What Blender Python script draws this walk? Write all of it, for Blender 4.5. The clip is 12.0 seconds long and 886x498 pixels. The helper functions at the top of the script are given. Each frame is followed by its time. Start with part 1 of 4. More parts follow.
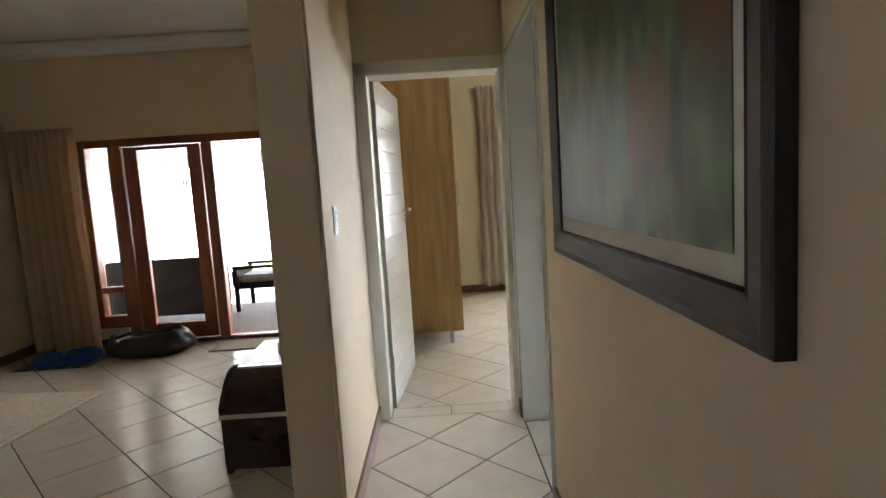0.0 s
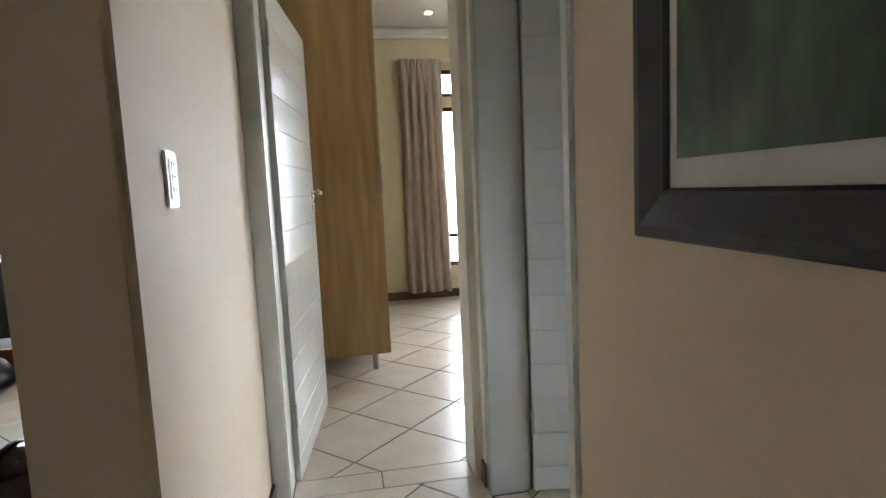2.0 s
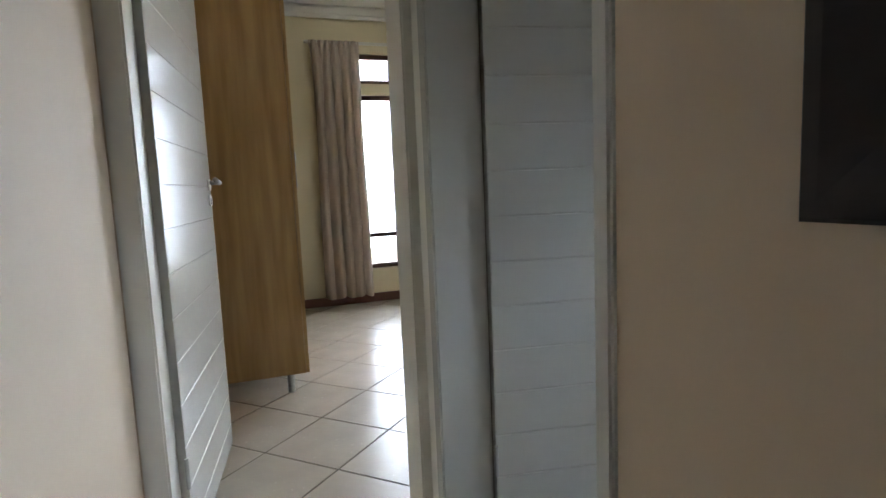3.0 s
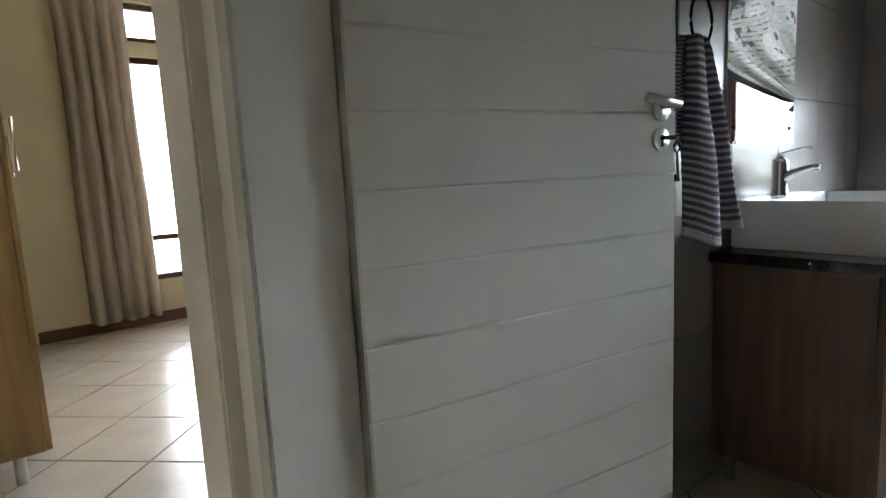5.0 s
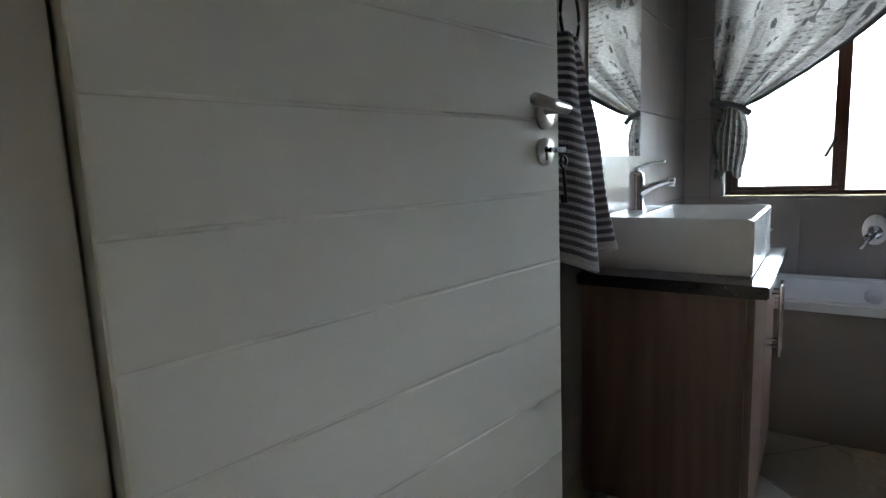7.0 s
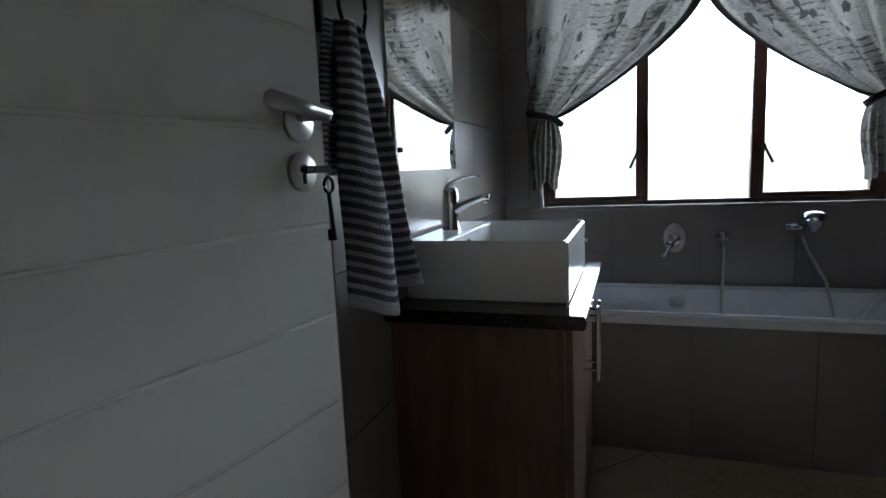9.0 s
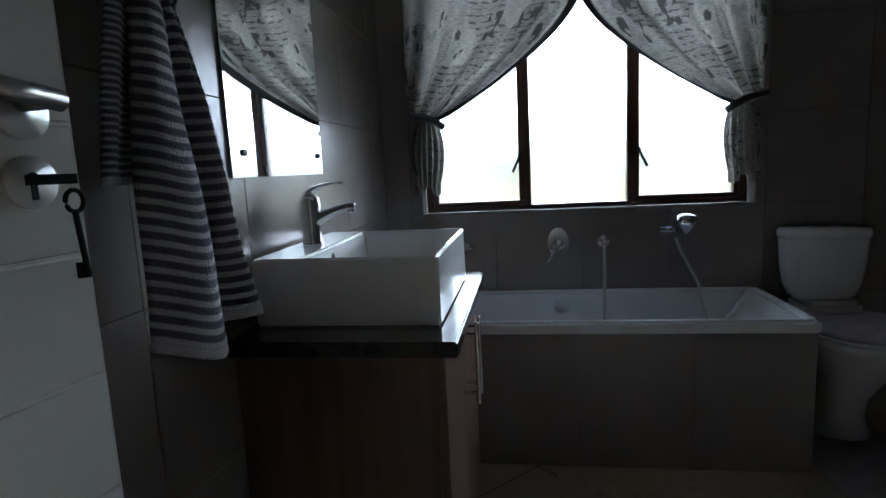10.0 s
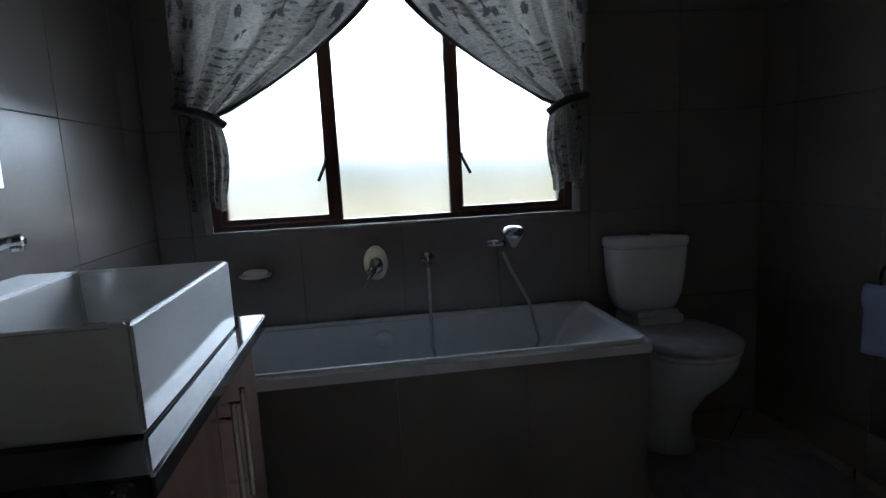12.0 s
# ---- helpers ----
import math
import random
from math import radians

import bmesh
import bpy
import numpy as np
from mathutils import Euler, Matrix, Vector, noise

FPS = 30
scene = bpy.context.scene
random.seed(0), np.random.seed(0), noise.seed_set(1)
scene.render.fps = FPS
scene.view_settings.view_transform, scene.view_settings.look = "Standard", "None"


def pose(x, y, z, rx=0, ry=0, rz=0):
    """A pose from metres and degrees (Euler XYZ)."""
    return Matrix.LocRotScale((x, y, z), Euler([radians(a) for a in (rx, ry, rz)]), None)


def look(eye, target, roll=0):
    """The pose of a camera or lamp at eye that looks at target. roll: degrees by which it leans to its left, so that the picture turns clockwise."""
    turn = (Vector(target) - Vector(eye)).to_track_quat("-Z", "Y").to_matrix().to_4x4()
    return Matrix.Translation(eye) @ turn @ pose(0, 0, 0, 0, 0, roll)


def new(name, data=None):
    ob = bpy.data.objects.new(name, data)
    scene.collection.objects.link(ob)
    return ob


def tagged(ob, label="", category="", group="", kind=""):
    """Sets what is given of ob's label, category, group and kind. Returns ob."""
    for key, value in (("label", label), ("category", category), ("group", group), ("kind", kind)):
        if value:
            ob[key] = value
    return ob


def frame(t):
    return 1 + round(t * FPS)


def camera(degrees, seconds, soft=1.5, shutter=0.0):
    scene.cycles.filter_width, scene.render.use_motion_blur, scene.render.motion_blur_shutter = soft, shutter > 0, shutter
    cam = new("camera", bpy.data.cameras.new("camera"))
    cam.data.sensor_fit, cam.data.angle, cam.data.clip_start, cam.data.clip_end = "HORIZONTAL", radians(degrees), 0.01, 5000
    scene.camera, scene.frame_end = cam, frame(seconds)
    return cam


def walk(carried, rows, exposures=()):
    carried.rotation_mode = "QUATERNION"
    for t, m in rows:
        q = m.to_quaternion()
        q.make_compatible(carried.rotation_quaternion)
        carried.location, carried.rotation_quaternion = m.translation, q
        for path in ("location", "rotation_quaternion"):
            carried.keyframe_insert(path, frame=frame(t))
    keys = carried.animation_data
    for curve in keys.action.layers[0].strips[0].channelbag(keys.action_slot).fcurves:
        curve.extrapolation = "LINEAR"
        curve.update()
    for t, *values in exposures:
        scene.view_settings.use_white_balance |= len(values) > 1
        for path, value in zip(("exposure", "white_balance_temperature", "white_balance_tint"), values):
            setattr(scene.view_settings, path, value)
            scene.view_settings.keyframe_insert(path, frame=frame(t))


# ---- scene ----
cam = camera(77.5, 12.0)
EXPOSURES = [(0, 2.86, 6300, 12), (1.5, 2.8, 6000, 11), (2.5, 2.55, 5800, 11), (3.0, 2.3, 5700, 11), (5.0, 2.42, 6100, 10), (6.0, 2.52, 6150, 10), (7.0, 2.25, 6000, 9), (9.0, 1.32, 5850, 9), (10.0, 1.02, 5750, 9), (11.0, 0.8, 5700, 9), (12, 0.55, 5700, 9)]
PATH = [
    (0, (0.391, -3.199, 1.356), (0.405, -1.21, 1.142), -3.6),
    (0.5, (0.361, -2.939, 1.316), (0.432, -0.952, 1.103), -3.2),
    (1, (0.356, -2.693, 1.273), (0.508, -0.71, 1.061), -3.1),
    (1.5, (0.344, -2.418, 1.24), (0.582, -0.443, 1.029), -2.8),
    (2, (0.325, -2.155, 1.212), (0.66, -0.195, 0.998), -2.6),
    (2.5, (0.312, -1.916, 1.19), (0.798, 0.012, 0.974), -2.6),
    (3, (0.323, -1.688, 1.167), (0.962, 0.194, 0.942), -2.4),
    (3.2, (0.325, -1.598, 1.161), (1.028, 0.26, 0.932), -2.3),
    (4.8, (0.498, -1.035, 1.093), (1.689, 0.549, 0.827), -3.0),
    (5, (0.526, -0.989, 1.095), (1.754, 0.566, 0.824), -2.9),
    (5.5, (0.597, -0.905, 1.1), (1.916, 0.572, 0.82), -2.5),
    (6, (0.675, -0.831, 1.115), (2.102, 0.539, 0.821), -2.2),
    (6.5, (0.717, -0.77, 1.123), (2.259, 0.468, 0.825), -2.1),
    (7, (0.753, -0.733, 1.122), (2.376, 0.401, 0.838), -2.4),
    (8.8, (1.018, -0.715, 1.139), (2.869, -0.014, 0.852), -2.4),
    (9, (1.065, -0.722, 1.142), (2.938, -0.08, 0.858), -2.6),
    (9.5, (1.155, -0.756, 1.148), (3.076, -0.281, 0.862), -2.7),
    (10, (1.257, -0.766, 1.142), (3.215, -0.472, 0.854), -2.8),
    (10.5, (1.36, -0.756, 1.149), (3.335, -0.643, 0.859), -2.9),
    (11, (1.434, -0.79, 1.152), (3.412, -0.82, 0.855), -2.9),
    (11.5, (1.537, -0.839, 1.153), (3.508, -0.993, 0.853), -2.8),
    (12, (1.66, -0.901, 1.141), (3.621, -1.158, 0.846), -3.0),
]
walk(cam, [(t, look(eye, target, roll)) for t, eye, target, roll in PATH], EXPOSURES)

# ---- world and light ----
world = bpy.data.worlds.new("world")
scene.world = world
world.use_nodes = True
wn = world.node_tree.nodes
sky = wn.new("ShaderNodeTexSky")
sky.sky_type, sky.sun_disc, sky.sun_elevation, sky.sun_rotation = "NISHITA", False, radians(58), radians(220)
wn["Background"].inputs["Strength"].default_value = 0.15
world.node_tree.links.new(sky.outputs[0], wn["Background"].inputs["Color"])
sun_data = bpy.data.lights.new("sun", "SUN")
sun_data.energy, sun_data.angle, sun_data.color = 2.5, radians(0.5), (1, 0.96, 0.9)
sun = new("sun", sun_data)
sun.matrix_world = look((0, 0, 0), (0.35, 0.4, -0.9))


# ---- materials ----
def material(name, base, rough=0.5, metal=0.0, vary=0.12, scale=6.0, fine=120.0, bump=0.05, second=None, coat=0.0, stretch=(1, 1, 1)):
    m = bpy.data.materials.new(name)
    m.use_nodes = True
    n, l = m.node_tree.nodes, m.node_tree.links
    b = n["Principled BSDF"]
    tc, mp = n.new("ShaderNodeTexCoord"), n.new("ShaderNodeMapping")
    mp.inputs["Scale"].default_value = stretch
    l.new(tc.outputs["Object"], mp.inputs["Vector"])
    big, small = n.new("ShaderNodeTexNoise"), n.new("ShaderNodeTexNoise")
    big.inputs["Scale"].default_value, small.inputs["Scale"].default_value = scale, fine
    big.inputs["Detail"].default_value = 5
    for t in (big, small):
        l.new(mp.outputs[0], t.inputs["Vector"])
    mix = n.new("ShaderNodeMixRGB")
    dark = second or tuple(c * (1 - vary) for c in base)
    mix.inputs[1].default_value, mix.inputs[2].default_value = (*dark, 1), (*base, 1)
    ramp = n.new("ShaderNodeMapRange")
    ramp.inputs[1].default_value, ramp.inputs[2].default_value = 0.35, 0.65
    l.new(big.outputs["Fac"], ramp.inputs[0])
    l.new(ramp.outputs[0], mix.inputs[0])
    l.new(mix.outputs[0], b.inputs["Base Color"])
    rr = n.new("ShaderNodeMapRange")
    spread = 0.06 if rough > 0.12 else 0.008
    rr.inputs[3].default_value, rr.inputs[4].default_value = max(0.008, rough - spread), min(1, rough + spread)
    l.new(small.outputs["Fac"], rr.inputs[0])
    l.new(rr.outputs[0], b.inputs["Roughness"])
    if bump:
        bp = n.new("ShaderNodeBump")
        bp.inputs["Strength"].default_value, bp.inputs["Distance"].default_value = bump, 0.002
        l.new(small.outputs["Fac"], bp.inputs["Height"])
        l.new(bp.outputs[0], b.inputs["Normal"])
    b.inputs["Metallic"].default_value = metal
    b.inputs["Coat Weight"].default_value = coat
    return m


CREAM = material("cream wall paint", (0.68, 0.555, 0.4), 0.72, vary=0.05, scale=2.5, fine=180, bump=0.12)
BEDPAINT = material("pale yellow wall paint", (0.74, 0.66, 0.46), 0.5, vary=0.04, scale=2.5, fine=180, bump=0.1)
WHITE = material("white ceiling paint", (0.8, 0.79, 0.76), 0.7, vary=0.03, scale=2, bump=0.05)
ENAMEL = material("white door enamel", (0.62, 0.615, 0.56), 0.2, vary=0.04, scale=3, fine=60, bump=0.03)
CREAMENAMEL = material("cream frame enamel", (0.76, 0.73, 0.65), 0.35, vary=0.05, scale=4, fine=80, bump=0.04)
TILE = material("cream floor tile", (0.62, 0.55, 0.45), 0.25, vary=0.1, scale=5, fine=40, bump=0.02)
GROUT = material("dark brown grout", (0.05, 0.035, 0.025), 0.85, vary=0.3, scale=20, bump=0.2)
SKIRT = material("brown skirting tile", (0.17, 0.075, 0.055), 0.35, vary=0.3, scale=14)
WALLTILE = material("taupe wall tile", (0.25, 0.222, 0.2), 0.24, vary=0.12, scale=3, fine=5, bump=0)
WALLGROUT = material("grey wall grout", (0.15, 0.135, 0.12), 0.8, bump=0.1)
OAK = material("light oak veneer", (0.52, 0.34, 0.15), 0.38, second=(0.38, 0.23, 0.09), scale=2.2, fine=40, bump=0.06, stretch=(9, 9, 0.7))
WALNUT = material("brown wood veneer", (0.15, 0.085, 0.055), 0.35, second=(0.085, 0.047, 0.032), scale=2.6, fine=50, bump=0.05, stretch=(9, 9, 0.7))
MERANTI = material("red brown hardwood", (0.3, 0.09, 0.03), 0.35, second=(0.2, 0.055, 0.02), scale=5, fine=60, bump=0.06, stretch=(4, 4, 0.8))
DARKWOOD = material("dark window hardwood", (0.12, 0.045, 0.025), 0.4, second=(0.07, 0.028, 0.016), scale=6, stretch=(4, 4, 0.8))
CHEST = material("dark red lacquered wood", (0.04, 0.012, 0.011), 0.25, second=(0.03, 0.0095, 0.009), scale=2.5, fine=60, coat=0.3, stretch=(1, 3, 3))
BLACKWOOD = material("black brown picture frame wood", (0.014, 0.01, 0.011), 0.45, vary=0.4, scale=9, fine=70, stretch=(5, 1, 5))
GRANITE = material("black polished granite", (0.012, 0.011, 0.012), 0.07, second=(0.03, 0.028, 0.028), scale=90, fine=300, bump=0)
CERAMIC = material("white glazed ceramic", (0.8, 0.8, 0.79), 0.1, vary=0.03, scale=4, fine=30, bump=0.01, coat=0.3)
ACRYLIC = material("white bath acrylic", (0.8, 0.81, 0.82), 0.16, vary=0.03, scale=3, bump=0.01)
CHROME = material("chrome", (0.75, 0.75, 0.76), 0.1, 1.0, vary=0.03, bump=0)
SATIN = material("satin chrome", (0.72, 0.72, 0.71), 0.42, 1.0, vary=0.05, bump=0)
STEEL = material("brushed steel", (0.5, 0.49, 0.47), 0.3, 1.0, vary=0.1, fine=200, bump=0.02)
IRON = material("black iron", (0.015, 0.014, 0.013), 0.45, 0.6, vary=0.3)
PLASTIC = material("white switch plastic", (0.75, 0.74, 0.7), 0.35, vary=0.03)
GREYPL = material("dark grey rubber", (0.03, 0.03, 0.032), 0.6)
BEDCURTAIN = material("mushroom curtain cloth", (0.58, 0.5, 0.43), 0.85, vary=0.05, scale=4, fine=400, bump=0.3)
LIVCURTAIN = material("tan curtain cloth", (0.62, 0.44, 0.29), 0.85, vary=0.06, scale=4, fine=400, bump=0.3)
RUG = material("cream woven rug", (0.62, 0.53, 0.4), 0.95, vary=0.2, scale=40, fine=300, bump=0.8)
MATGREY = material("brown grey doormat", (0.26, 0.2, 0.15), 0.95, vary=0.3, scale=30, fine=250, bump=0.9)
MATDARK = material("dark coir doormat", (0.08, 0.055, 0.04), 0.95, vary=0.4, scale=30, fine=250, bump=0.9)
BAGCLOTH = material("black nylon cloth", (0.022, 0.02, 0.02), 0.55, vary=0.4, scale=9, fine=200, bump=0.3)
BLUE = material("blue plastic", (0.02, 0.09, 0.36), 0.35, vary=0.15)
RATTAN = material("dark woven rattan", (0.012, 0.0105, 0.009), 0.85, vary=0.5, scale=60, fine=200, bump=0.9)
RATTAN.node_tree.nodes["Principled BSDF"].inputs["Specular IOR Level"].default_value = 0.1
CUSHION = material("grey striped cushion", (0.2, 0.2, 0.21), 0.9, vary=0.3, scale=15)
PATIO = material("pale patio paving", (0.58, 0.55, 0.5), 0.6, vary=0.15, scale=3)
GRASS = material("dry lawn", (0.3, 0.24, 0.11), 0.95, second=(0.24, 0.2, 0.08), scale=0.8, fine=20, bump=0.6)
LEAVES = material("hedge leaves", (0.12, 0.2, 0.06), 0.8, second=(0.07, 0.13, 0.035), scale=9)
PLASTER = material("pale grey outside plaster", (0.32, 0.33, 0.335), 0.8, vary=0.06, scale=2)
HEMCLOTH = material("dark grey border cloth", (0.12, 0.118, 0.12), 0.9, vary=0.2, fine=400, bump=0.3)
BLUETOWEL = material("pale blue towel", (0.4, 0.45, 0.66), 0.95, vary=0.1, fine=500, bump=0.8)
LIDPLUSH = material("mauve grey plush", (0.46, 0.42, 0.46), 0.95, vary=0.2, scale=20, fine=300, bump=0.5)
BOARD = material("pale grey melamine", (0.6, 0.57, 0.52), 0.4, vary=0.05)
PUTTY = material("cream passepartout card", (0.7, 0.68, 0.6), 0.8, vary=0.03)
SHELFDARK = material("dark brown shelf edge", (0.06, 0.03, 0.025), 0.4)


TILE.node_tree.nodes["Principled BSDF"].inputs["Specular IOR Level"].default_value = 0.45
WALLTILE.node_tree.nodes["Principled BSDF"].inputs["Specular IOR Level"].default_value = 0.7
ENAMEL.node_tree.nodes["Principled BSDF"].inputs["Specular IOR Level"].default_value = 0.3


def backlit(m, share):
    """Lets part of the light fall through a cloth."""
    n, l = m.node_tree.nodes, m.node_tree.links
    b = n["Principled BSDF"]
    tr, mx = n.new("ShaderNodeBsdfTranslucent"), n.new("ShaderNodeMixShader")
    mx.inputs[0].default_value = share
    l.new(b.inputs["Base Color"].links[0].from_socket, tr.inputs[0])
    l.new(b.outputs[0], mx.inputs[1])
    l.new(tr.outputs[0], mx.inputs[2])
    l.new(mx.outputs[0], n["Material Output"].inputs["Surface"])


backlit(BEDCURTAIN, 0.25)
backlit(LIVCURTAIN, 0.35)


def node_mat(name):
    m = bpy.data.materials.new(name)
    m.use_nodes = True
    return m, m.node_tree.nodes, m.node_tree.links, m.node_tree.nodes["Principled BSDF"]


# thin clear pane, obscured pane, silvered glass
def glass(name, rough, ior=1.015):
    m, n, l, b = node_mat(name)
    r, g, mx, fr = n.new("ShaderNodeBsdfRefraction"), n.new("ShaderNodeBsdfGlossy"), n.new("ShaderNodeMixShader"), n.new("ShaderNodeFresnel")
    r.inputs["IOR"].default_value, r.inputs["Roughness"].default_value = ior, rough
    g.inputs["Roughness"].default_value = 0.03
    fr.inputs["IOR"].default_value = 1.3
    l.new(fr.outputs[0], mx.inputs[0])
    l.new(r.outputs[0], mx.inputs[1])
    l.new(g.outputs[0], mx.inputs[2])
    l.new(mx.outputs[0], n["Material Output"].inputs["Surface"])
    return m


GLASS = glass("clear glass", 0.0)
FROST = glass("obscured glass", 0.36, 1.3)
MIRROR = material("silvered glass", (0.9, 0.91, 0.9), 0.02, 1.0, vary=0.0, bump=0)

# printed bathroom curtain: thin cloth with a patchwork of script lines and plant sprigs
PRINT, pn, pl, pb = node_mat("grey printed linen")


def print_node(kind, **values):
    nd = pn.new(kind)
    for k, v in values.items():
        nd.inputs[k.replace("_", " ")].default_value = v
    return nd


def print_math(op, a, b):
    nd = pn.new("ShaderNodeMath")
    nd.operation = op
    for i, v in enumerate((a, b)):
        if isinstance(v, (int, float)):
            nd.inputs[i].default_value = v
        else:
            pl.new(v, nd.inputs[i])
    return nd.outputs[0]


def print_range(v, lo, hi, a=0.0, b=1.0):
    nd = print_node("ShaderNodeMapRange", From_Min=lo, From_Max=hi, To_Min=a, To_Max=b)
    pl.new(v, nd.inputs["Value"])
    return nd.outputs[0]


def print_noise(scale, stretch, detail=4):
    mpn = print_node("ShaderNodeMapping", Scale=stretch)
    pl.new(cloth_map.outputs[0], mpn.inputs["Vector"])
    nd = print_node("ShaderNodeTexNoise", Scale=scale, Detail=detail)
    pl.new(mpn.outputs[0], nd.inputs["Vector"])
    return nd.outputs["Fac"]


tcp = pn.new("ShaderNodeTexCoord")
cloth_map = print_node("ShaderNodeMapping", Scale=(0.95, 0.9, 1.0))
pl.new(tcp.outputs["UV"], cloth_map.inputs["Vector"])
cell = print_node("ShaderNodeTexVoronoi", Scale=8.0, Randomness=0.8)
cell.distance = "CHEBYCHEV"
pl.new(cloth_map.outputs[0], cell.inputs["Vector"])
cell_rgb = pn.new("ShaderNodeSeparateColor")
pl.new(cell.outputs["Color"], cell_rgb.inputs[0])
patch = print_range(cell_rgb.outputs[0], 0.0, 1.0, -0.05, 0.42)
bands = pn.new("ShaderNodeTexWave")
bands.bands_direction = "Y"
bands.inputs["Scale"].default_value, bands.inputs["Distortion"].default_value, bands.inputs["Detail"].default_value = 13.0, 1.5, 2
pl.new(cloth_map.outputs[0], bands.inputs["Vector"])
lines = print_math("MULTIPLY", print_range(bands.outputs["Fac"], 0.62, 0.85), print_range(print_noise(26.0, (1, 2.5, 1)), 0.46, 0.56))
lines = print_math("MULTIPLY", lines, print_range(cell_rgb.outputs[1], 0.35, 0.45))
sprig = print_math("MULTIPLY", print_range(print_noise(15.0, (1.7, 1, 1), 9), 0.53, 0.57), print_range(cell_rgb.outputs[2], 0.5, 0.52))
sprig = print_math("MULTIPLY", sprig, print_range(cell.outputs["Distance"], 0.5, 0.4))
weave = print_math("MULTIPLY", print_range(print_noise(110.0, (0.3, 2.2, 1), 3), 0.38, 0.62), 0.34)
ink = print_math("MAXIMUM", print_math("MULTIPLY", lines, 0.55), print_math("MULTIPLY", sprig, 0.85))
ink = print_math("MINIMUM", print_math("ADD", print_math("ADD", ink, weave), patch), 1.0)
pc = pn.new("ShaderNodeMixRGB")
pc.inputs[1].default_value, pc.inputs[2].default_value = (0.33, 0.313, 0.28, 1), (0.065, 0.062, 0.058, 1)
pl.new(ink, pc.inputs[0])
dif, trl, mxs = pn.new("ShaderNodeBsdfDiffuse"), pn.new("ShaderNodeBsdfTranslucent"), pn.new("ShaderNodeMixShader")
mxs.inputs[0].default_value = 0.22
pl.new(pc.outputs[0], dif.inputs[0])
pl.new(pc.outputs[0], trl.inputs[0])
pl.new(dif.outputs[0], mxs.inputs[1])
pl.new(trl.outputs[0], mxs.inputs[2])
pl.new(mxs.outputs[0], pn["Material Output"].inputs["Surface"])

# striped terry towel, stripes along its drop
TERRY, tn, tl, tb = node_mat("striped terry towel")
tct, sep = tn.new("ShaderNodeTexCoord"), tn.new("ShaderNodeSeparateXYZ")
tl.new(tct.outputs["UV"], sep.inputs[0])
wv = tn.new("ShaderNodeMath")
wv.operation, wv.inputs[1].default_value = "PINGPONG", 0.5
ms = tn.new("ShaderNodeMath")
ms.operation, ms.inputs[1].default_value = "MULTIPLY", 27.0
tl.new(sep.outputs[1], ms.inputs[0])
tl.new(ms.outputs[0], wv.inputs[0])
st = tn.new("ShaderNodeMapRange")
st.inputs[1].default_value, st.inputs[2].default_value = 0.17, 0.27
tl.new(wv.outputs[0], st.inputs[0])
band = tn.new("ShaderNodeMath")
band.operation, band.inputs[1].default_value = "LESS_THAN", 0.972
tl.new(sep.outputs[1], band.inputs[0])
striped = tn.new("ShaderNodeMath")
striped.operation = "MULTIPLY"
tl.new(st.outputs[0], striped.inputs[0])
tl.new(band.outputs[0], striped.inputs[1])
tcx = tn.new("ShaderNodeMixRGB")
tcx.inputs[1].default_value, tcx.inputs[2].default_value = (0.43, 0.41, 0.43, 1), (0.095, 0.095, 0.125, 1)
tl.new(striped.outputs[0], tcx.inputs[0])
tl.new(tcx.outputs[0], tb.inputs["Base Color"])
tb.inputs["Roughness"].default_value = 0.95
tno, tbp = tn.new("ShaderNodeTexNoise"), tn.new("ShaderNodeBump")
tno.inputs["Scale"].default_value = 260
tl.new(tct.outputs["Object"], tno.inputs["Vector"])
tl.new(tno.outputs["Fac"], tbp.inputs["Height"])
tbp.inputs["Distance"].default_value = 0.004
tl.new(tbp.outputs[0], tb.inputs["Normal"])

# blurred green landscape print with two rust shapes
ART, an, al, ab = node_mat("green landscape print")
act = an.new("ShaderNodeTexCoord")
amp = an.new("ShaderNodeMapping")
amp.inputs["Scale"].default_value = (1, 2.2, 1.1)
ano = an.new("ShaderNodeTexNoise")
ano.inputs["Scale"].default_value, ano.inputs["Detail"].default_value = 4.5, 6
al.new(act.outputs["Object"], amp.inputs[0])
al.new(amp.outputs[0], ano.inputs["Vector"])
arp = an.new("ShaderNodeValToRGB")
arp.color_ramp.elements[0].position, arp.color_ramp.elements[0].color = 0.35, (0.011, 0.026, 0.015, 1)
arp.color_ramp.elements[1].position, arp.color_ramp.elements[1].color = 0.68, (0.07, 0.145, 0.06, 1)
al.new(ano.outputs["Fac"], arp.inputs[0])
gap_mix = arp.outputs[0]
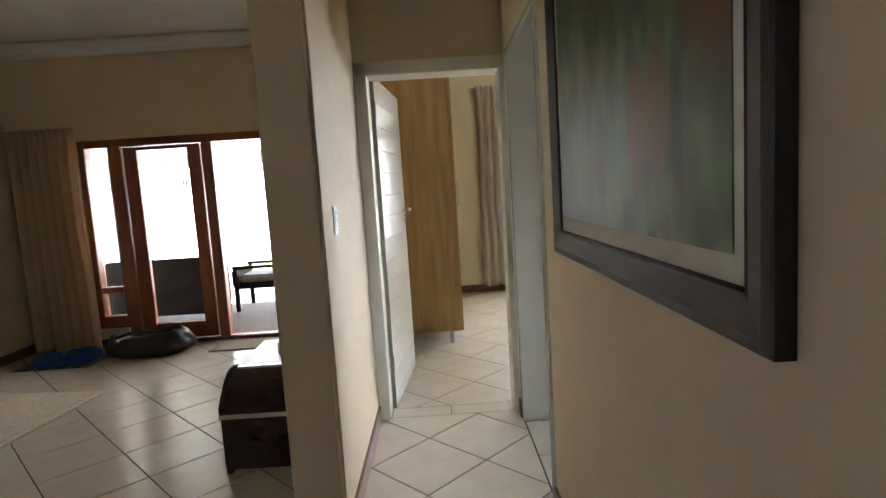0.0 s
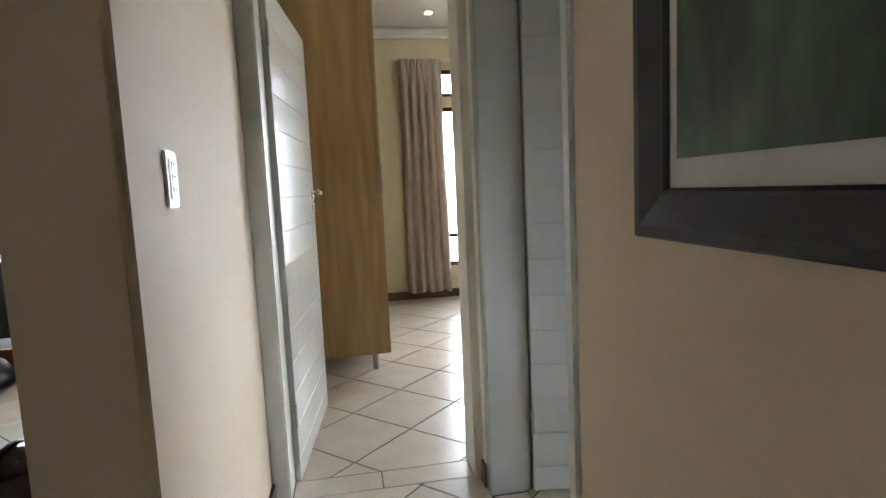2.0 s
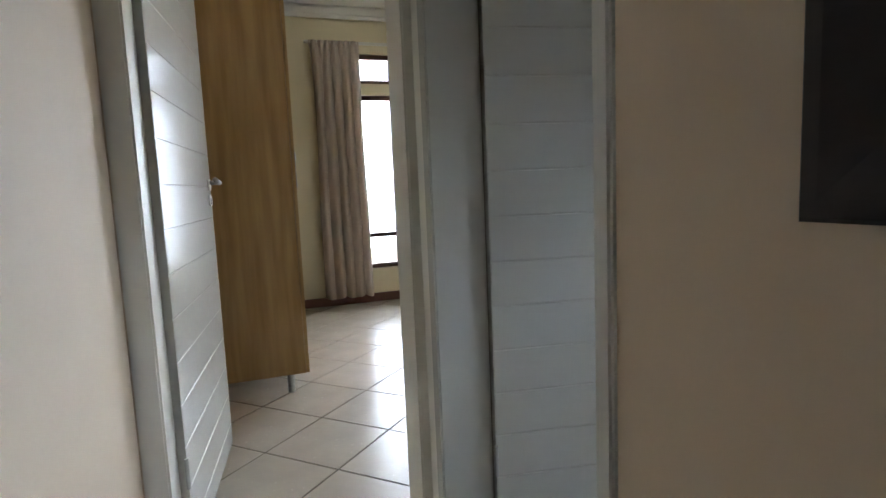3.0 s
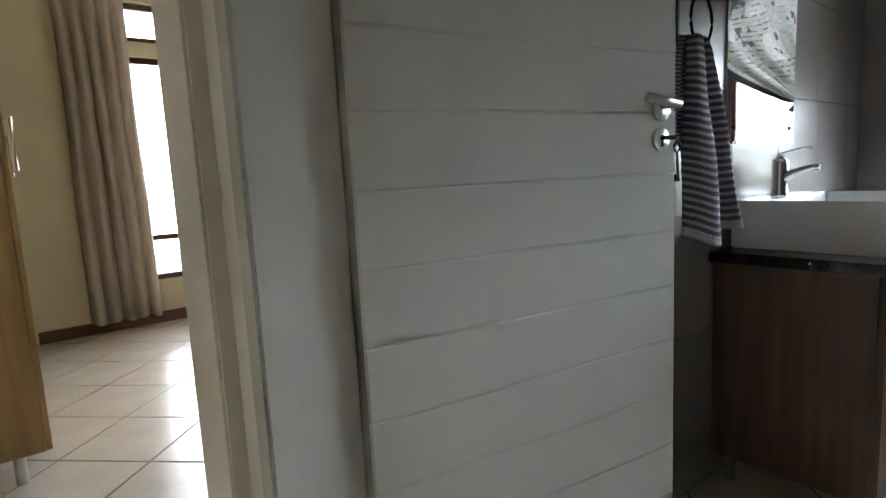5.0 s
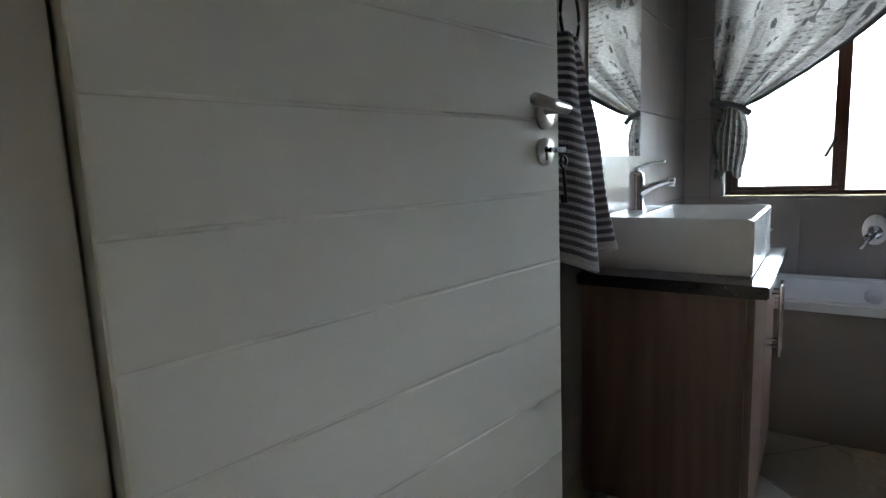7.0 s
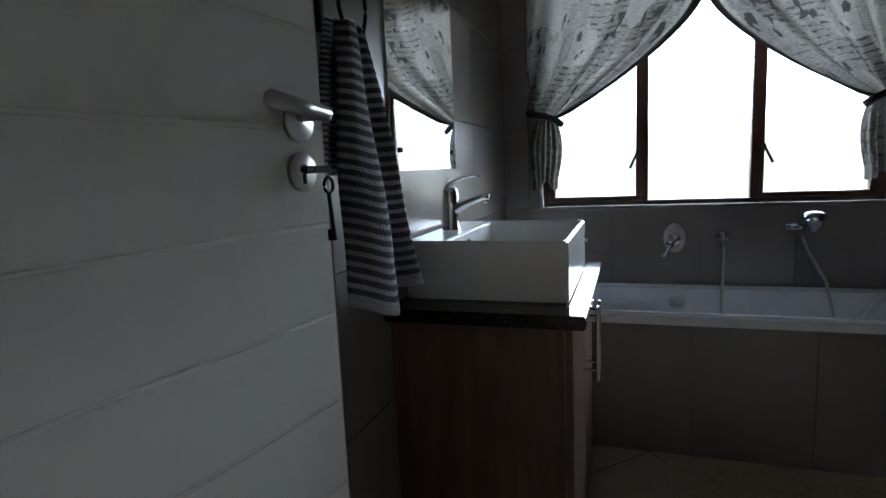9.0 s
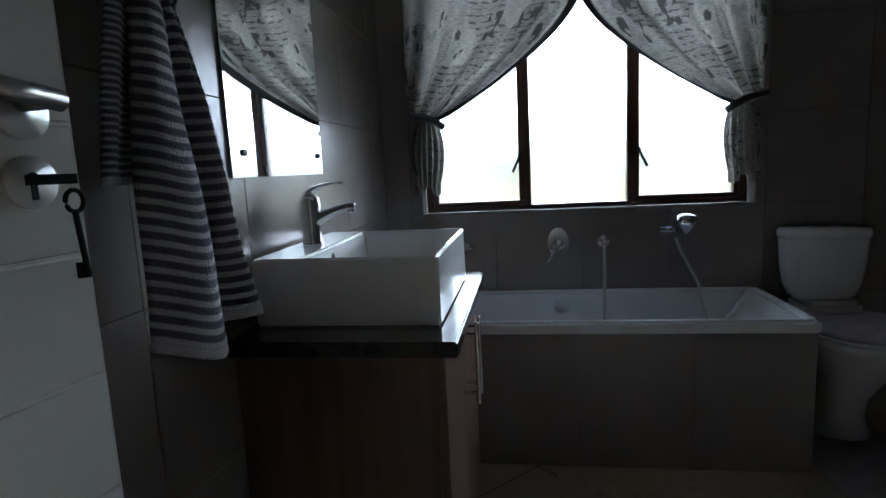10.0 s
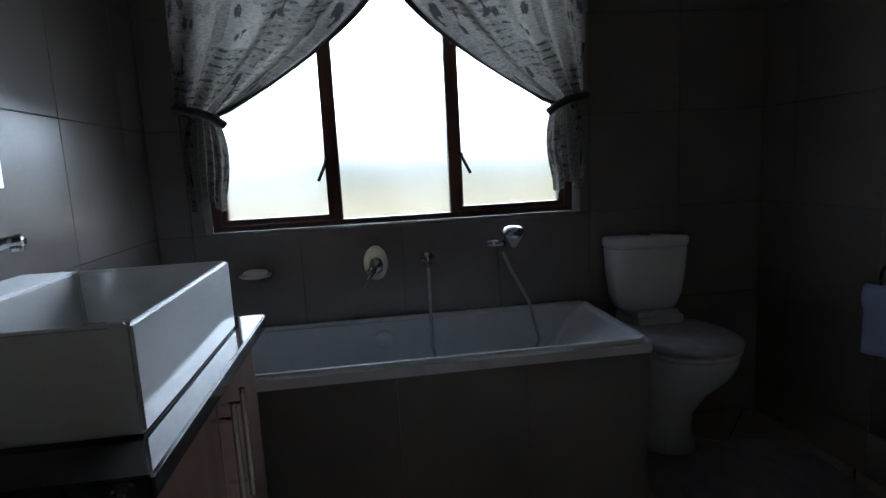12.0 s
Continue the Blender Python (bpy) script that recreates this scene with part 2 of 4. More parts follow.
for cy, cz, ry, rz in ((-2.08, 1.46, 0.06, 0.12), (-2.18, 1.48, 0.065, 0.13), (-2.42, 1.66, 0.15, 0.16)):
    sub = an.new("ShaderNodeVectorMath")
    sub.operation, sub.inputs[1].default_value = "SUBTRACT", (0, cy, cz)
    al.new(act.outputs["Object"], sub.inputs[0])
    div = an.new("ShaderNodeVectorMath")
    div.operation, div.inputs[1].default_value = "MULTIPLY", (0, 1 / ry, 1 / rz)
    al.new(sub.outputs[0], div.inputs[0])
    ln = an.new("ShaderNodeVectorMath")
    ln.operation = "LENGTH"
    al.new(div.outputs[0], ln.inputs[0])
    rg = an.new("ShaderNodeMapRange")
    rg.inputs[1].default_value, rg.inputs[2].default_value, rg.inputs[3].default_value, rg.inputs[4].default_value = 0.75, 1.15, 1.0, 0.0
    al.new(ln.outputs["Value"], rg.inputs[0])
    am = an.new("ShaderNodeMixRGB")
    am.inputs[2].default_value = (0.1, 0.045, 0.02, 1)
    al.new(rg.outputs[0], am.inputs[0])
    al.new(gap_mix, am.inputs[1])
    gap_mix = am.outputs[0]
al.new(gap_mix, ab.inputs["Base Color"])
ab.inputs["Roughness"].default_value = 0.4
ab.inputs["Specular IOR Level"].default_value = 0.3
ab.inputs["Coat Weight"].default_value, ab.inputs["Coat Roughness"].default_value = 0.45, 0.25


def glow(name, colour, strength):
    m, n, l, b = node_mat(name)
    e = n.new("ShaderNodeEmission")
    e.inputs[0].default_value, e.inputs[1].default_value = (*colour, 1), strength
    l.new(e.outputs[0], n["Material Output"].inputs["Surface"])
    return m


HAZENORTH = glow("bright hazy sky over the garden", (0.93, 0.97, 1.0), 3.1)
HAZE = glow("bright hazy sky", (0.84, 0.92, 1.0), 2.3)
HAZEEAST = glow("bright white sky over the fields", (0.82, 0.91, 1.0), 6.3)
LAMP = glow("downlight lens", (1, 0.9, 0.7), 12.0)


# ---- mesh helpers ----
def mesh_of(bm, name, mat):
    bmesh.ops.recalc_face_normals(bm, faces=bm.faces)
    me = bpy.data.meshes.new(name)
    bm.to_mesh(me)
    bm.free()
    for m in (mat if isinstance(mat, (list, tuple)) else [mat]):
        me.materials.append(m)
    return me


def part(name, bm, mat, parent=None, label="", smooth=False):
    ob = new(name, mesh_of(bm, name, mat))
    if smooth:
        for p in ob.data.polygons:
            p.use_smooth = True
    if parent is not None:
        ob.parent = parent
        ob.matrix_parent_inverse = parent.matrix_world.inverted()
    return tagged(ob, label)


def thing(name, x, y, z, label, category, group="", kind=""):
    e = new(name)
    e.empty_display_size = 0.1
    e.location = (x, y, z)
    e.matrix_world = Matrix.Translation((x, y, z))
    return tagged(e, label, category, group, kind)


def box(x0, x1, y0, y1, z0, z1, bevel=0.0, bm=None, segs=2):
    b = bmesh.new()
    bmesh.ops.create_cube(b, size=1)
    for v in b.verts:
        v.co = Vector(((x0 + x1) / 2 + v.co.x * abs(x1 - x0), (y0 + y1) / 2 + v.co.y * abs(y1 - y0), (z0 + z1) / 2 + v.co.z * abs(z1 - z0)))
    if bevel:
        bmesh.ops.bevel(b, geom=list(b.edges), offset=bevel, segments=segs, affect="EDGES")
    return joined(bm, b) if bm else b


def joined(a, b):
    me = bpy.data.meshes.new("tmp")
    b.to_mesh(me)
    b.free()
    a.from_mesh(me)
    bpy.data.meshes.remove(me)
    return a


def rod(p, q, r, bm=None, n=14, r2=None, bevel=0.0):
    p, q = Vector(p), Vector(q)
    b = bmesh.new()
    bmesh.ops.create_cone(b, cap_ends=True, segments=n, radius1=r, radius2=r if r2 is None else r2, depth=(q - p).length)
    if bevel:
        bmesh.ops.bevel(b, geom=[e for e in b.edges if len(e.link_faces) == 2 and any(len(f.verts) > 4 for f in e.link_faces)], offset=bevel, segments=2, affect="EDGES")
    rot = (q - p).to_track_quat("Z", "Y").to_matrix().to_4x4()
    bmesh.ops.transform(b, matrix=Matrix.Translation((p + q) / 2) @ rot, verts=b.verts)
    return joined(bm, b) if bm else b


def tube(points, r, bm=None, n=8):
    b = bmesh.new()
    rings = []
    pts = [Vector(p) for p in points]
    for i, p in enumerate(pts):
        d = (pts[min(i + 1, len(pts) - 1)] - pts[max(i - 1, 0)]).normalized()
        q = d.to_track_quat("Z", "Y")
        rings.append([b.verts.new(p + q @ Vector((r * math.cos(2 * math.pi * k / n), r * math.sin(2 * math.pi * k / n), 0))) for k in range(n)])
    for a, c in zip(rings, rings[1:]):
        for k in range(n):
            b.faces.new((a[k], a[(k + 1) % n], c[(k + 1) % n], c[k]))
    b.faces.new(rings[0])
    b.faces.new(rings[-1][::-1])
    return joined(bm, b) if bm else b


def lathe(profile, x, y, sx=1.0, sy=1.0, n=28, bm=None, power=2.0):
    """A turned body of (radius, z) rows round (x, y); power above 2 squares its plan."""
    b = bmesh.new()
    rings = []
    for r, z in profile:
        ring = []
        for k in range(n):
            a = 2 * math.pi * k / n
            c, s = math.cos(a), math.sin(a)
            f = (abs(c) ** power + abs(s) ** power) ** (-1 / power)
            ring.append(b.verts.new((x + r * sx * c * f, y + r * sy * s * f, z)))
        rings.append(ring)
    for a, c in zip(rings, rings[1:]):
        for k in range(n):
            b.faces.new((a[k], a[(k + 1) % n], c[(k + 1) % n], c[k]))
    b.faces.new(rings[0][::-1])
    b.faces.new(rings[-1])
    return joined(bm, b) if bm else b


def sheet(fn, nu, nv, thick=0.0):
    """A cloth of fn(u, v) -> point, with UVs."""
    b = bmesh.new()
    uv = b.loops.layers.uv.new("UVMap")
    g = [[b.verts.new(fn(i / nu, j / nv)) for j in range(nv + 1)] for i in range(nu + 1)]
    for i in range(nu):
        for j in range(nv):
            f = b.faces.new((g[i][j], g[i + 1][j], g[i + 1][j + 1], g[i][j + 1]))
            for lp, (a, c) in zip(f.loops, ((i, j), (i + 1, j), (i + 1, j + 1), (i, j + 1))):
                lp[uv].uv = (a / nu, c / nv)
            f.smooth = True
    return b


def cloth(name, fn, nu, nv, mat, parent=None, label="", thick=0.003):
    bm = sheet(fn, nu, nv)
    ob = part(name, bm, mat, parent, label, True)
    if thick:
        s = ob.modifiers.new("thickness", "SOLIDIFY")
        s.thickness = thick
    return ob


def wall(name, pieces, mat, label):
    bm = bmesh.new()
    for p in pieces:
        box(*p, bm=bm)
    return tagged(part(name, bm, mat), label, "wall", kind="structure")


# ---- plan ----
XL, XR, XB = -0.03, 0.82, 0.965      # passage walls, bathroom side of the passage wall
YN = -0.127                           # bathroom wall with the basin
XW = 3.80                             # bathroom window wall
YS = -2.55                            # bathroom south wall
YB = 3.95                             # bedroom window wall
YV = 2.20                             # living room wall with the sliding door
YE = -1.165                           # end of the short wall beside the passage
CEIL = 2.95

tagged(part("floor_slab", box(-3.9, 4.2, -6.2, 4.2, -0.2, -0.004), GROUT), "dark brown grout bed under the tiles", "floor", kind="structure")
tagged(part("ceiling", box(-3.9, 4.2, -6.2, 4.2, CEIL, CEIL + 0.12), WHITE), "flat white painted plaster ceiling", "ceiling", kind="structure")

tagged(part("wall_passage_west", box(-0.235, XL, YE, 0.0, 0, CEIL, bevel=0.014, segs=3), CREAM), "short cream painted wall end beside the passage", "wall", kind="structure")
wall("wall_passage_east", [(XR, XB, -6.2, -1.0, 0, CEIL), (XR, XB, -1.0, -0.104, 2.075, CEIL), (XR, XB, -0.104, 0.0, 2.075, CEIL)], CREAM, "cream painted passage wall with a doorway")
wall("wall_passage_north", [(-0.235, 0.0, 0.0, 0.17, 0, CEIL), (0.0, XR, 0.0, 0.17, 2.085, CEIL), (XR, XB, 0.0, 0.17, 0, CEIL)], CREAM, "cream painted wall round the bedroom doorway")
wall("wall_living_north", [(-3.85, -3.02, YV, YV + 0.22, 0, CEIL), (-3.02, -0.235, YV, YV + 0.22, 2.03, CEIL), (-3.02, -2.72, YV, YV + 0.22, 0, 0.19), (-0.95, -0.235, YV, YV + 0.22, 0, 2.03)], CREAM, "cream painted living room wall round the sliding door")
# the opening in this wall is added to bring light towards the passage
wall("wall_living_west", [(-3.87, -3.67, -6.2, -4.5, 0, CEIL), (-3.87, -3.67, -4.5, -4.15, 0, 0.9), (-3.87, -3.67, -4.5, -4.15, 2.1, CEIL), (-3.87, -3.67, -4.15, YV, 0, CEIL)], CREAM, "cream painted living room side wall with an opening added for light")
wall("wall_living_south", [(-3.87, XB, -6.35, -6.2, 0, CEIL)], CREAM, "cream painted living room back wall")
wall("wall_living_east", [(-0.235, -0.1, 0.17, YV + 0.22, 0, CEIL)], CREAM, "cream painted wall between living room and bedroom")
wall("wall_bedroom_west", [(-0.235, -0.1, YV + 0.22, YB + 0.2, 0, CEIL)], BEDPAINT, "pale yellow painted bedroom side wall")
wall("wall_bedroom_north", [(-0.1, 1.36, YB, YB + 0.2, 0, CEIL), (1.36, 3.4, YB, YB + 0.2, 0, 0.345), (1.36, 3.4, YB, YB + 0.2, 2.115, 2.225), (1.36, 3.4, YB, YB + 0.2, 2.52, CEIL), (3.4, 4.0, YB, YB + 0.2, 0, CEIL)], BEDPAINT, "pale yellow bedroom wall with two window openings")
wall("wall_bedroom_east", [(3.8, 4.0, 0.17, YB, 0, CEIL)], BEDPAINT, "pale yellow painted bedroom end wall")
wall("wall_bathroom_north", [(XB, XW + 0.2, YN + 0.012, 0.165, 0, CEIL)], WALLGROUT, "grey grouted bathroom wall behind the basin")
wall("wall_bathroom_east", [(XW + 0.012, XW + 0.2, YN + 0.012, -0.30, 0, CEIL), (XW + 0.012, XW + 0.2, -0.30, -1.75, 0, 0.925), (XW + 0.012, XW + 0.2, -0.30, -1.75, 2.06, CEIL), (XW + 0.012, XW + 0.2, -1.75, YS - 0.2, 0, CEIL)], WALLGROUT, "grey grouted bathroom wall with the window opening")
wall("wall_bathroom_south", [(XB, XW + 0.2, YS - 0.2, YS - 0.012, 0, CEIL)], WALLGROUT, "grey grouted bathroom wall beside the toilet")
tagged(part("wall_bathroom_west", box(XB + 0.002, XB + 0.012, YS, -1.02, 0, CEIL), WALLTILE), "taupe tiled bathroom wall beside the doorway", "wall", kind="structure")

tagged(part("wall_passage_corner", box(XR, XB, -0.104, 0.0, 0, 2.075, bevel=0.006), CREAMENAMEL), "pale painted wall corner between two door frames", "wall", kind="structure")

# cornices along the walls that show
for nm, bb in (("cornice_living", (-3.67, -0.235, YV - 0.09, YV, 2.8, CEIL)), ("cornice_living_side", (-3.67, -3.58, -6.2, YV - 0.09, 2.8, CEIL)), ("cornice_bedroom", (-0.1, 3.8, YB - 0.08, YB, 2.83, CEIL))):
    bm = box(*bb, bevel=0.03, segs=3)
    tagged(part(nm, bm, WHITE), "white moulded plaster cornice under the ceiling", "cornice", kind="structure")

# skirtings
for nm, bb in (("baseboard_passage", (XL, XL + 0.014, YE, -0.002, 0, 0.095)), ("baseboard_passage_end", (-0.235, XL + 0.014, YE - 0.014, YE, 0, 0.095)), ("baseboard_picture_wall", (XR - 0.014, XR, -6.2, -1.014, 0, 0.095)),
               ("baseboard_corner", (XR - 0.012, XR, -0.088, -0.02, 0, 0.095)), ("baseboard_bedroom", (0.62, 3.8, YB - 0.014, YB, 0, 0.09)), ("baseboard_living_side", (-3.67, -3.656, -6.2, YV, 0, 0.09)), ("baseboard_living", (-3.656, -2.72, YV - 0.014, YV, 0, 0.09))):
    tagged(part(nm, box(*bb, bevel=0.003), SKIRT), "dark brown glazed skirting tile strip", "skirting", kind="structure")


# ---- doors ----
def door_leaf(name, hinge, angle, width, face, label, key):
    """A boarded leaf along local +x from its hinge; face: the local side that shows the grooves."""
    t = thing(name, *hinge, label, "door", kind="structure")
    bm = bmesh.new()
    zs = [0.012] + [1.07 + 0.137 * k for k in range(-7, 7)] + [2.04]
    box(0, width, -0.0192, 0.0192, 0.012, 2.045, bm=bm)
    core = part("core", bm, ENAMEL, t)
    core.matrix_parent_inverse = Matrix()
    for a, b in zip(zs, zs[1:]):
        bd = part("board", box(0.001, width - 0.001, -0.021, 0.021, a + 0.0005, b - 0.0005, bevel=0.003, segs=1), ENAMEL, t)
        bd.matrix_parent_inverse = Matrix()
    for s in (-1, 1):
        xk = width - 0.056
        bm = rod((xk, s * 0.021, 1.215), (xk, s * 0.029, 1.215), 0.026, n=24)
        rose = part("rose", bm, SATIN, t, "round chrome rose", True)
        bm = rod((xk, s * 0.029, 1.225), (xk, s * 0.062, 1.225), 0.010)
        rod((xk + 0.012, s * 0.066, 1.223), (xk - 0.095, s * 0.066, 1.236), 0.0105, bm=bm, bevel=0.002)
        hd = part("lever_handle", bm, STEEL, t, "brushed steel lever handle", True)
        bm = rod((xk, s * 0.021, 1.148), (xk, s * 0.028, 1.148), 0.026, n=24)
        es = part("escutcheon", bm, SATIN, t, "round chrome keyhole plate", True)
        bm = rod((xk, s * 0.0275, 1.152), (xk, s * 0.0295, 1.152), 0.006, n=12)
        box(xk - 0.003, xk + 0.003, min(s * 0.0275, s * 0.0295), max(s * 0.0275, s * 0.0295), 1.131, 1.15, bm=bm)
        kh = part("keyhole", bm, GREYPL, t)
        for o in (rose, hd, es, kh):
            o.matrix_parent_inverse = Matrix()
    for z in (0.25, 1.8):
        h = part("hinge", rod((0.0, face * 0.02, z), (0.0, face * 0.02, z + 0.1), 0.007), STEEL, t)
        h.matrix_parent_inverse = Matrix()
    if key:
        bm = rod((width - 0.062, face * 0.03, 1.15), (width - 0.062, face * 0.055, 1.15), 0.0035)
        box(width - 0.08, width - 0.03, min(face * 0.05, face * 0.054), max(face * 0.05, face * 0.054), 1.145, 1.155, bm=bm)
        rod((width - 0.036, face * 0.052, 1.118), (width - 0.034, face * 0.056, 1.05), 0.003, bm=bm)
        tube([(width - 0.035 + 0.010 * math.cos(a), face * 0.052, 1.128 + 0.011 * math.sin(a)) for a in np.linspace(0, 6.28, 15)], 0.0025, bm=bm)
        box(width - 0.042, width - 0.034, min(face * 0.05, face * 0.056), max(face * 0.05, face * 0.056), 1.05, 1.066, bm=bm)
        k = part("key", bm, IRON, t, "old steel keys in the lock")
        k.matrix_parent_inverse = Matrix()
    t.matrix_world = pose(*hinge, 0, 0, angle)
    return t


door_leaf("door_bathroom", (0.990, -0.150, 0), math.degrees(math.atan2(-0.125, 0.81)), 0.816, -1, "white boarded bathroom door standing open with keys", True)
door_leaf("door_bedroom", (0.045, 0.15, 0), math.degrees(math.atan2(0.85, 0.085)), 0.855, -1, "white boarded bedroom door standing open", False)


def door_frame(name, pieces, mat, label):
    t = thing(name, *pieces[0][:1], pieces[0][2], 0, label, "door frame", kind="structure")
    for p in pieces:
        part("jamb" if p[5] - p[4] > 1 else "head", box(*p, bevel=0.006, segs=2), mat, t)
    return t


door_frame("trim_bedroom_door", [(XL + 0.002, 0.04, -0.012, 0.178, 0, 2.085), (0.787, XR + 0.02, -0.012, 0.178, 0, 2.085), (XL + 0.002, XR - 0.002, -0.012, 0.178, 2.016, 2.09)], CREAMENAMEL, "cream painted steel door frame of the bedroom")
door_frame("trim_bathroom_door", [(XR - 0.006, 0.985, -0.150, -0.09, 0, 2.085), (XR - 0.012, 0.945, -1.012, -0.968, 0, 2.085), (0.945, XB + 0.008, -1.012, -0.98, 0, 2.085), (XR - 0.012, XB + 0.008, -1.012, -0.103, 2.048, 2.088)], ENAMEL, "white painted steel door frame of the bathroom")

# ---- passage things ----
sw = thing("light_switch", XL, -0.92, 1.26, "white plastic three-lever light switch on the wall", "light switch")
part("plate", box(XL, XL + 0.007, -0.968, -0.893, 1.199, 1.317, bevel=0.003), PLASTIC, sw)
part("bezel", box(XL + 0.0065, XL + 0.0095, -0.953, -0.908, 1.216, 1.30, bevel=0.0012), PLASTIC, sw)
for z in (1.232, 1.258, 1.284):
    bm = box(XL + 0.0085, XL + 0.012, -0.943, -0.918, z - 0.0105, z + 0.0105, bevel=0.001)
    for v in bm.verts:
        if v.co.z < z:
            v.co.x -= 0.0022
    part("rocker", bm, PLASTIC, sw)
    part("mark", box(XL + 0.0095, XL + 0.0122, -0.933, -0.928, z + 0.003, z + 0.007), GREYPL, sw, "small grey dot")

P0, P1, PZ0, PZ1 = -2.552, -1.32, 1.122, 2.25
pic = thing("framed_picture", XR, (P0 + P1) / 2, PZ0, "large green landscape print in a black wooden frame", "picture")
RAIL = 0.077


def frame_member(a, b, inward):
    """A mitred rail from corner a to corner b in the wall's (y, z); inward: the way to the picture's middle."""
    bm = bmesh.new()
    d = ((b[0] - a[0]), (b[1] - a[1]))
    ln = math.hypot(*d)
    d = (d[0] / ln, d[1] / ln)
    rows = []
    for off, h in ((0.0, 0.003), (0.0, 0.031), (0.004, 0.035), (0.02, 0.036), (0.066, 0.026), (0.072, 0.027), (RAIL, 0.023), (RAIL, 0.008)):
        rows.append([bm.verts.new((XR - h, p[0] + k * d[0] * off + inward[0] * off, p[1] + k * d[1] * off + inward[1] * off)) for p, k in ((a, 1), (b, -1))])
    for r, q in zip(rows, rows[1:] + rows[:1]):
        bm.faces.new((r[0], r[1], q[1], q[0]))
    bm.faces.new([r[0] for r in rows])
    bm.faces.new([r[1] for r in rows][::-1])
    return bm


for nm, ca, cb, inn in (("frame_rail", (P0, PZ0), (P1, PZ0), (0, 1)), ("frame_rail", (P0, PZ1), (P1, PZ1), (0, -1)), ("frame_stile", (P0, PZ0), (P0, PZ1), (1, 0)), ("frame_stile", (P1, PZ0), (P1, PZ1), (-1, 0))):
    part(nm, frame_member(ca, cb, inn), BLACKWOOD, pic)
part("mount", box(XR - 0.018, XR - 0.012, P0 + 0.07, P1 - 0.07, PZ0 + 0.07, PZ1 - 0.07), PUTTY, pic, "cream card mount")
part("print", box(XR - 0.0205, XR - 0.0185, P0 + 0.112, P1 - 0.098, PZ0 + 0.119, PZ1 - 0.119), ART, pic, "glossy blurred green print with rust shapes")

# ---- bedroom ----
wd = thing("wardrobe", 0.23, 2.5, 0, "tall light oak wardrobe on round steel legs", "wardrobe")
part("body", box(-0.09, 0.545, 1.56, 3.45, 0.112, 2.438, bevel=0.002), OAK, wd)
part("top_panel", box(-0.09, 0.573, 1.553, 3.45, 2.439, 2.462, bevel=0.002), OAK, wd)
for i in range(4):
    y = 1.562 + i * 0.472
    d = part("door", box(0.547, 0.566, y, y + 0.469, 0.114, 2.436, bevel=0.0015), OAK, wd)
    hy = y + (0.43 if i % 2 == 0 else 0.04)
    bm = tube([(0.566, hy, 1.20), (0.60, hy, 1.20), (0.60, hy, 1.42), (0.566, hy, 1.42)], 0.006)
    part("handle", bm, STEEL, d, "brushed steel bar handle")
for y in (1.60, 2.5, 3.4):
    for x in (0.0, 0.46):
        part("leg", rod((x, y, 0), (x, y, 0.113), 0.021, n=18), STEEL, wd)


def curtain(name, x0, x1, y, z0, z1, folds, mat, label, amp=0.035, flare=0.04):
    """Pinched pleats at the heading that fall into broader, uneven folds."""
    rnd = random.Random(name + str(x0))
    ph0 = [rnd.uniform(-0.6, 0.6) for _ in range(folds + 2)]

    def fn(u, v):
        z = z1 + (z0 - z1) * v
        head = max(0.0, 1 - v * 9)
        k = u * folds
        i = int(min(k, folds - 1))
        drift = ph0[i] + (ph0[i + 1] - ph0[i]) * (k - i)
        ph = 2 * math.pi * k + drift * min(1, v * 2) + 0.5 * math.sin(v * 2.6 + u * 3)
        pleat = 0.02 * math.copysign(abs(math.sin(2 * math.pi * k * 1.5)) ** 0.6, math.sin(2 * math.pi * k * 1.5))
        soft = amp * (math.sin(ph) + 0.22 * math.sin(2 * ph + 1.1))
        waist = 1 - 0.06 * math.sin(math.pi * min(1, v * 1.6)) + flare * max(0, v - 0.45)
        xm = (x0 + x1) / 2
        x = xm + (x0 + (x1 - x0) * u - xm) * waist + 0.012 * math.sin(ph + 1.2) * (1 - head)
        hem = 0.012 * math.sin(ph * 0.5 + 1) * max(0, v - 0.9) * 10
        return (x, y + head * pleat + (1 - head) * soft, z + hem)
    t = thing(name, (x0 + x1) / 2, y, z0, label, "curtain")
    cloth("cloth", fn, folds * 22, 60, mat, t)
    cloth("heading_tape", lambda u, v: (x0 + (x1 - x0) * u, y + 0.004 + 0.012 * math.sin(2 * math.pi * u * folds * 1.5), z1 + 0.012 - 0.05 * v), folds * 16, 4, mat, t, "", 0.004)
    return t


curtain("bedroom_curtain", 0.94, 1.42, YB - 0.085, 0.085, 2.60, 5, BEDCURTAIN, "mushroom coloured pleated curtain drawn aside")
# unseen second curtain, added at the far end of the widened window
curtain("bedroom_curtain", 3.3, 3.76, YB - 0.085, 0.085, 2.60, 5, BEDCURTAIN, "mushroom coloured pleated curtain drawn aside")
rail = thing("curtain_rail", 2.0, YB - 0.06, 2.6, "white metal curtain rail above the window", "curtain rail")
part("track", box(0.9, 3.78, YB - 0.075, YB - 0.05, 2.585, 2.612, bevel=0.003), PLASTIC, rail)
for x in (1.0, 2.0, 3.0):
    part("bracket", box(x, x + 0.02, YB - 0.06, YB, 2.59, 2.62), PLASTIC, rail)


